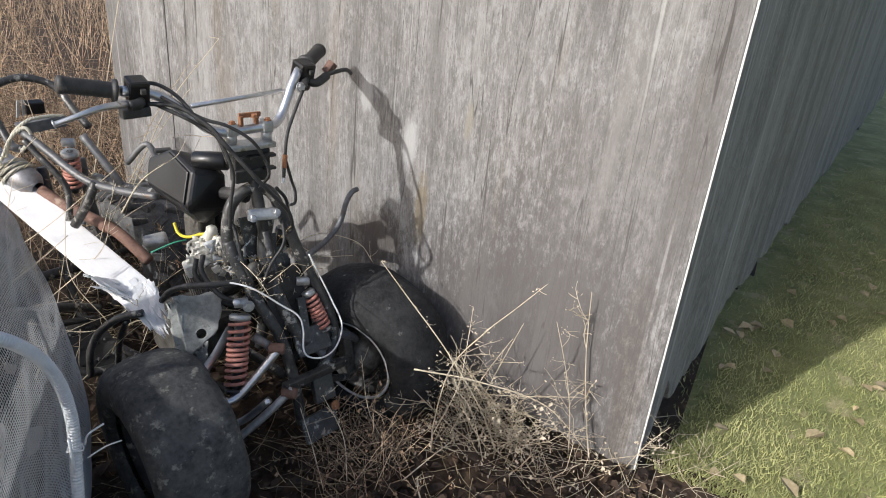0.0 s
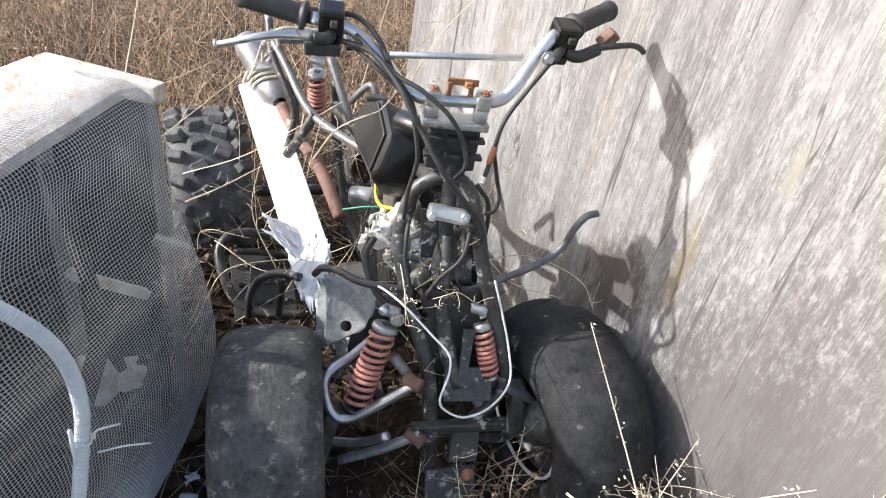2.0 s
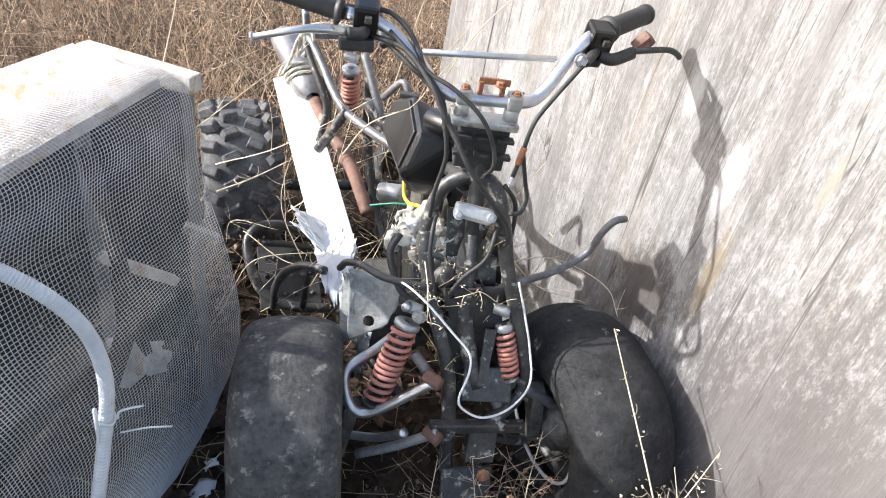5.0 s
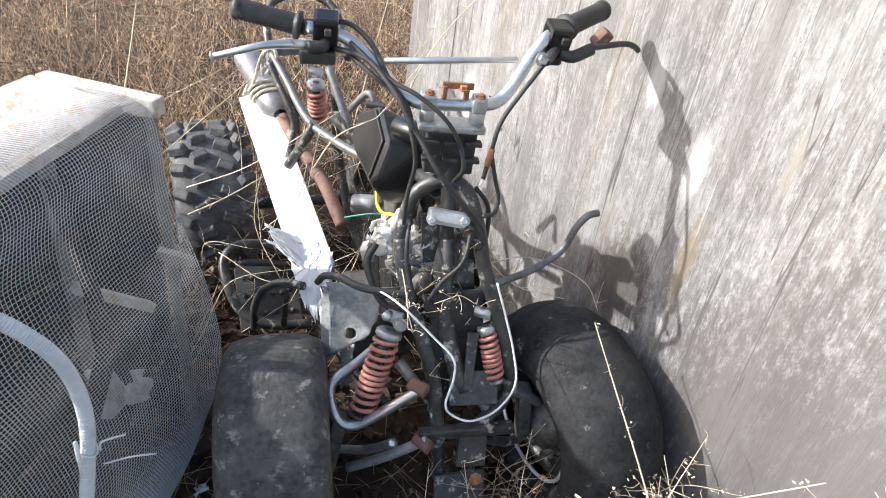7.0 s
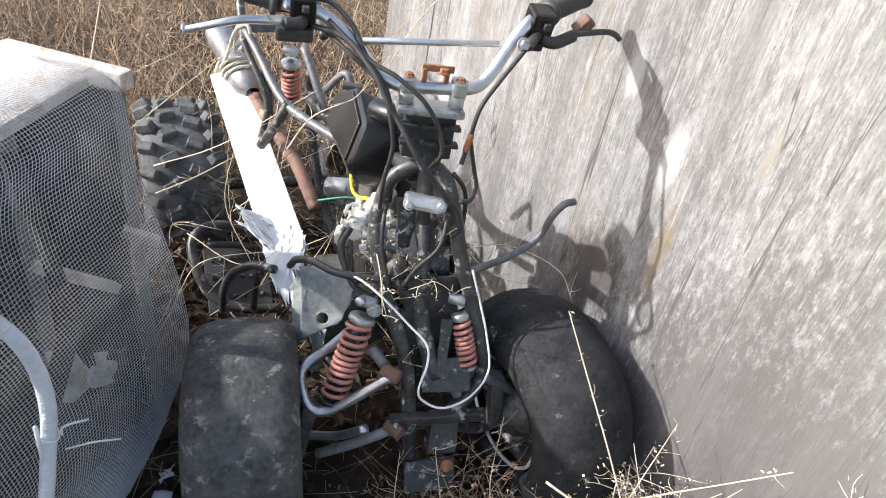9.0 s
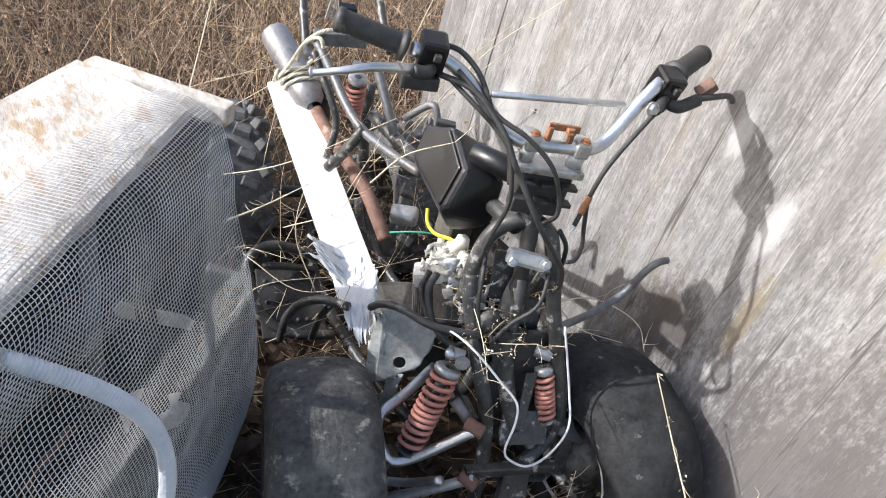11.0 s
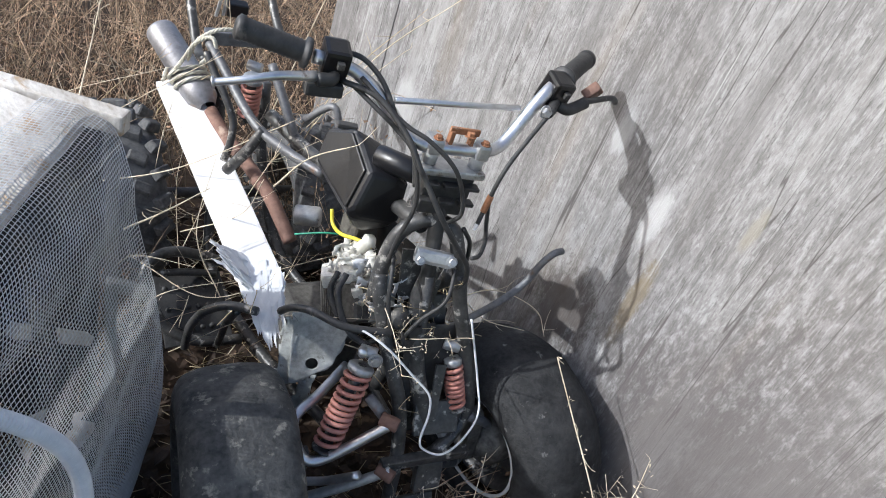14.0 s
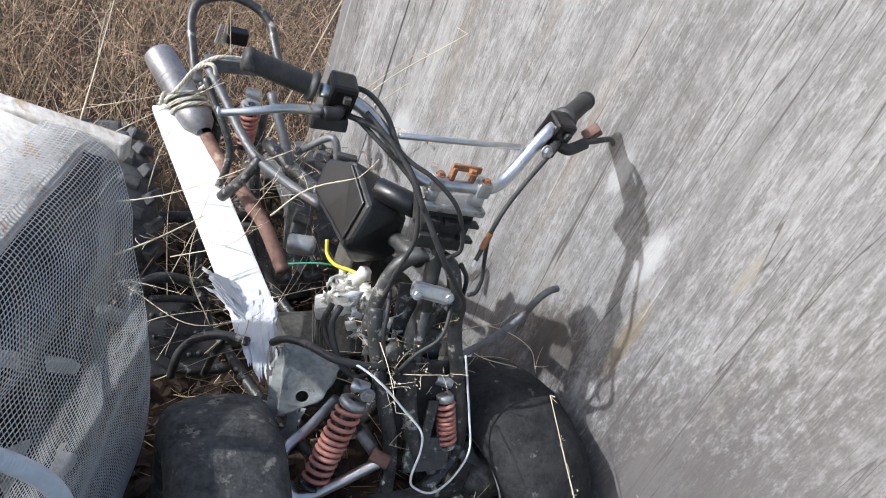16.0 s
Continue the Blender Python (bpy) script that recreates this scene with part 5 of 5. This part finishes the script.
for pts, r in (
        ([(-0.376, 0.38, 0.505), (-0.30, 0.385, 0.53), (-0.21, 0.39, 0.57)], 0.0024), ([(-0.13, 0.29, 0.63), (-0.10, 0.24, 0.72), (-0.043, 0.18, 0.78)], 0.0022), ([(-0.47, 0.33, 0.80), (-0.44, 0.36, 0.90), (-0.40, 0.40, 1.05)], 0.0014),
        ([(-0.33, 0.70, 0.40), (-0.20, 0.55, 0.52), (-0.02, 0.42, 0.70)], 0.0018),
        ([(-0.20, 0.30, 0.35), (-0.24, 0.36, 0.48), (-0.19, 0.42, 0.62)], 0.0014),
        ([(-0.16, 0.60, 0.30), (-0.14, 0.38, 0.50), (-0.13, 0.33, 0.62)], 0.0016),
        ([(-0.30, 0.48, 0.33), (-0.20, 0.36, 0.30), (-0.05, 0.30, 0.36)], 0.0014),
        ([(-0.34, 0.42, 0.20), (-0.28, 0.40, 0.30), (-0.10, 0.38, 0.31)], 0.0014),
        ([(0.07, -0.05, 0.55), (0.20, -0.06, 0.56), (0.33, -0.10, 0.50), (0.37, -0.13, 0.43)], 0.0016),
        ([(0.10, -0.04, 0.58), (0.16, -0.09, 0.52), (0.25, -0.14, 0.50)], 0.0014),
        ([(0.20, 0.9, 0.40), (0.24, 0.8, 0.80), (0.30, 0.7, 1.25)], 0.0022),
        ([(0.30, 0.9, 0.30), (0.28, 0.6, 0.75), (0.33, 0.4, 1.0)], 0.0018),
        ([(0.2, 0.85, 0.3), (0.18, 0.6, 0.62), (0.22, 0.42, 0.86)], 0.0016),
        ([(-0.02, -0.33, 0.0), (0.0, -0.30, 0.12), (0.02, -0.22, 0.20)], 0.0016),
        ([(-0.08, -0.30, 0.0), (-0.09, -0.27, 0.14), (-0.05, -0.2, 0.2)], 0.0014),
        ([(0.14, -0.36, 0.0), (0.12, -0.30, 0.12), (0.16, -0.24, 0.26)], 0.0016),
        ([(0.06, -0.45, 0.0), (0.16, -0.50, 0.05), (0.28, -0.52, 0.04)], 0.0022),
        ([(0.094, -0.441, 0.334), (0.17, -0.58, 0.31), (0.27, -0.74, 0.24), (0.33, -0.86, 0.10)], 0.0024),
        ([(0.20, -0.46, 0.0), (0.16, -0.48, 0.15), (0.12, -0.53, 0.36), (0.132, -0.60, 0.479), (0.19, -0.645, 0.53), (0.254, -0.696, 0.589)], 0.0022),
        
        ([(0.30, -0.62, 0.0), (0.275, -0.56, 0.15), (0.252, -0.45, 0.31), (0.253, -0.325, 0.424), (0.254, -0.232, 0.508)], 0.0026),
        ([(0.16, -0.48, 0.1), (0.2, -0.52, 0.25), (0.28, -0.50, 0.36), (0.36, -0.47, 0.40)], 0.0016),
        ([(0.22, -0.62, 0.0), (0.21, -0.55, 0.2), (0.14, -0.46, 0.3)], 0.0018),
        ([(-0.06, -0.60, 0.02), (0.02, -0.52, 0.04), (0.05, -0.50, 0.05)], 0.003)):
    line = glide([Vector(q) for q in pts], 8)
    n = len(line)
    rr = random.Random(int(r * 1e6) + n + int(pts[0][0] * 1000))
    bits = [sweep(line, [r * (1 - 0.6 * i / n) for i in range(n)], 5)]
    for k in range(5):
        q = line[rr.randint(n // 3, n - 1)]
        bits.append(twig(q, q + Vector((rr.uniform(-1, 1), rr.uniform(-1, 1), rr.uniform(-0.3, 1))) * 0.045, r * 0.4, r * 0.25, 0.006, rr, 3, 3)[1])
        if pts[0][1] < -0.3:
            bits.append(clump(q, 0.006, rr, 4))
    v, f = join(bits)
    tagged(put("dead_reed", mesh_of("dead_reed", v, f, PALE_STRAW)), "thin pale dead reed straggling across the bike", "reed", "loose dead reeds")


for k in range(22):
    r = random.Random(700 + k)
    a = Vector((r.uniform(-0.08, 0.12), r.uniform(-0.06, 0.08), r.uniform(0.34, 0.58)))
    b = a + Vector((r.uniform(-0.1, 0.12), r.uniform(-0.14, 0.02), r.uniform(-0.05, 0.14)))
    main, piece = twig(a, b, 0.0013, 0.0007, 0.02, r, 4, 6)
    bits = [piece]
    for j in range(5):
        q = main[r.randint(1, 6)]
        e = q + Vector((r.uniform(-1, 1), r.uniform(-1, 0.4), r.uniform(-0.6, 1))) * 0.035
        bits += [twig(q, e, 0.0008, 0.0005, 0.004, r, 3, 3)[1], clump(e, 0.004, r, 3)]
    v, f = join(bits)
    tagged(put("dead_reed", mesh_of("dead_reed", v, f, PALE_STRAW if k % 2 else STRAW)), "short dry twig caught in the bike's front frame", "reed", "twigs caught in the frame")

for k in range(30):
    r = random.Random(900 + k)
    if k < 16:
        a = Vector((r.uniform(-0.5, 0.25), r.uniform(0.65, 1.0), r.uniform(0.1, 0.5)))
        b = a + Vector((r.uniform(-0.3, 0.3), r.uniform(-0.5, -0.15), r.uniform(0.25, 0.65)))
    else:
        a = Vector((r.uniform(-0.34, -0.08), r.uniform(0.3, 0.6), r.uniform(0.02, 0.25)))
        b = a + Vector((r.uniform(-0.15, 0.3), r.uniform(-0.35, 0.1), r.uniform(0.15, 0.4)))
    mid = a.lerp(b, 0.5) + Vector((r.uniform(-0.05, 0.05), r.uniform(-0.05, 0.05), r.uniform(-0.02, 0.07)))
    line = glide([a, mid, b], 8)
    n = len(line)
    rad = r.uniform(0.0009, 0.0017)
    bits = [sweep(line, [rad * (1 - 0.6 * i / n) for i in range(n)], 4)]
    for j in range(6):
        q = line[r.randint(n // 3, n - 1)]
        bits.append(twig(q, q + Vector((r.uniform(-1, 1), r.uniform(-1, 1), r.uniform(-0.3, 1))) * 0.05, rad * 0.5, rad * 0.3, 0.006, r, 3, 3)[1])
    v, f = join(bits)
    tagged(put("dead_reed", mesh_of("dead_reed", v, f, PALE_STRAW if k % 3 else STRAW)), "thin dry dead reed leaning among the bike's parts", "reed", "loose dead reeds")


def brush(name, count, region, height, label, seed, tilt=0.35, seeds=3, thick=0.0016, skin=None):
    """A mass of dead stalks with side twigs and husks, as one piece."""
    r = random.Random(seed)
    stems, husks = [], []
    for k in range(count):
        x, y = region(r)
        if y > 0.5 and noise.noise(Vector((x * 2.6, y * 2.6, seed))) < -0.12 and r.random() < 0.75:
            continue
        h = r.uniform(*height) * (0.8 + 0.5 * noise.noise(Vector((x * 1.7, y * 1.7, 4.0))))
        top = Vector((x + r.gauss(0, tilt) * h, y + r.gauss(0, tilt) * h, h))
        if top.x > WALL_X - 0.02 and y < FAR_Y + 0.05:
            top.x = WALL_X - 0.02
        base = Vector((x, y, -0.02))
        line, piece = twig(base, top, thick * r.uniform(0.7, 1.5), thick * 0.4, 0.05, r, 3, 3)
        stems.append(piece)
        for j in range(seeds):
            q = line[r.randint(1, 3)]
            e = q + Vector((r.gauss(0, 1), r.gauss(0, 1), r.uniform(-0.3, 1.2))) * 0.09
            stems.append(twig(q, e, thick * 0.6, thick * 0.3, 0.01, r, 3, 2)[1])
            if r.random() < 0.8:
                husks.append(clump(e, 0.010, r, 3))
    v, f = join(stems)
    ob = tagged(thing(name, (0, 0, 0), label, "brush"), kind="stuff")
    put("stalks", mesh_of("stalks", v, f, skin or BRUSH), ob)
    v, f = join(husks)
    put("husks", mesh_of("husks", v, f, skin or SEED, False), ob)


def behind(r):
    while True:
        x, y = r.uniform(-2.6, 1.4), 1.02 + 2.6 * r.random() ** 1.4
        if not (x > 0.42 and y < FAR_Y + 0.1) and not (-0.42 < x < 0.45 and y < 1.15):
            return x, y


brush("brush", 4200, behind, (0.35, 0.85), "dense tangle of dead brown stalks behind the bike", 5, 0.4, 4)
brush("brush", 1300, lambda r: (r.uniform(-2.4, -0.75), r.uniform(0.52, 1.1)), (0.2, 0.55), "dense tangle of dead brown stalks behind the crate", 6, 0.5, 4)
brush("brush", 3200, lambda r: (r.uniform(-6, 7), r.uniform(3.4, 9.5)), (0.6, 1.2), "far tangle of dead brown stalks", 7, 0.3, 4, 0.003)
brush("brush", 260, lambda r: (r.uniform(-0.75, -0.35), r.uniform(0.5, 1.1)), (0.15, 0.4), "dead brown stalks beside the rear tyre", 8, 0.6, 3)
brush("brush", 220, lambda r: (r.uniform(0.32, 0.43), r.uniform(0.45, 0.95)), (0.15, 0.5), "dead brown stalks between bike and wall", 9, 0.3, 3)


brush("brush", 100, lambda r: (r.uniform(-0.12, 0.28), r.uniform(-0.42, -0.22)), (0.05, 0.16), "dead stalks in front of the bike", 10, 0.7, 2)
brush("brush", 50, lambda r: (r.uniform(0.24, 0.43), r.uniform(-0.85, -0.36)), (0.06, 0.26), "pale dead grass tangled at the wall foot", 12, 0.8, 2, 0.0015, PALE_STRAW)
brush("brush", 20, lambda r: (r.uniform(0.24, 0.40), r.uniform(-0.72, -0.46)), (0.10, 0.28), "withered pale leaf clumps on bent stalks", 14, 0.8, 7, 0.0016, PALE_STRAW)


def litter(name, count, region, size, lift, material, label, seed):
    """Fallen bits lying at all angles: short straws and curled leaves in one piece."""
    r = random.Random(seed)
    v, f = [], []
    for k in range(count):
        x, y = region(r)
        z = ground_height(x, y) + r.uniform(0.0, lift)
        n = r.uniform(*size)
        a = r.uniform(0, 2 * math.pi)
        way = Vector((math.cos(a), math.sin(a), r.uniform(-0.25, 0.35)))
        c = Vector((x, y, z + 0.004))
        if name == "straw_litter":
            piece = twig(c - way * n / 2, c + way * n / 2, 0.0011, 0.0007, 0.012, r, 3, 3)[1]
        else:
            w = way.cross(Vector((r.uniform(-0.4, 0.4), r.uniform(-0.4, 0.4), 1))).normalized() * n * 0.33
            u = Vector((0, 0, n * r.uniform(0.08, 0.3)))
            p = [c - way * n / 2, c - way * n * 0.15 + w + u, c + way * n * 0.25 + w * 0.8 + u * 0.6, c + way * n / 2, c + way * n * 0.25 - w * 0.8 + u * 0.5, c - way * n * 0.15 - w + u * 0.9, c]
            piece = (p, [(0, 1, 6), (1, 2, 6), (2, 3, 6), (3, 4, 6), (4, 5, 6), (5, 0, 6)])
        o = len(v)
        v += piece[0]
        f += [tuple(i + o for i in q) for q in piece[1]]
    ob = put(name, mesh_of(name, v, f, material, name == "straw_litter"))
    tagged(ob, label, "litter", kind="stuff")


def near_bike(r):
    return r.uniform(-0.7, 0.44), r.uniform(-1.15, 1.1)


litter("straw_litter", 1100, near_bike, (0.03, 0.16), 0.04, STRAW, "scattered dead straw on the soil", 31)
litter("straw_litter", 200, lambda r: (r.uniform(0.2, 0.75), r.uniform(-1.2, -0.4)), (0.04, 0.2), 0.06, PALE_STRAW, "scattered pale dead grass by the wall foot", 32)
litter("leaf_litter", 4200, near_bike, (0.012, 0.05), 0.03, LEAF, "brown dead leaves on the soil", 33)
litter("leaf_litter", 110, lambda r: (r.uniform(0.5, 3.2), r.uniform(-2.6, -1.1)), (0.02, 0.07), 0.02, STRAW, "pale fallen leaves on the lawn", 34)


def lawn_blades():
    r = random.Random(77)
    v, f = [], []
    while len(f) < 42000:
        d = r.random() ** 1.5
        x, y = 0.5 + 4.5 * d, -1.0 - 0.1 * d - 2.6 * r.random() * (0.4 + 0.6 * d)
        if y > -1.02 - 0.14 * (x - 0.45) and r.random() < 0.8:
            continue
        z = ground_height(x, y) - 0.004
        h, a = r.uniform(0.012, 0.032), r.uniform(0, 6.28)
        w = Vector((math.cos(a), math.sin(a), 0)) * r.uniform(0.0014, 0.003)
        lean = Vector((r.gauss(0, 0.6), r.gauss(0, 0.6), 1)) * h
        o, c = len(v), Vector((x, y, z))
        v += [c - w, c + w, c + lean]
        f.append((o, o + 1, o + 2))
    ob = put("grass", mesh_of("grass", v, f, BLADE, False))
    tagged(ob, "short yellow-green lawn grass", "grass", kind="stuff")


lawn_blades()

for q, s, seed in (((-0.50, -0.03, 0.02), 0.05, 1), ((-0.46, 0.04, 0.02), 0.03, 2)):
    q = Vector(q)
    scrap = torn_sheet("plastic_scrap", [q, q + Vector((s, -0.01, 0.01)), q + Vector((s, s * 0.7, 0.02)), q + Vector((0, s * 0.6, 0.0))], 200 + seed, WHITE_WOOD, None, "", 6, 0.02, 0.002)
    tagged(scrap, "torn white plastic scrap on the soil", "scrap", "plastic scraps")
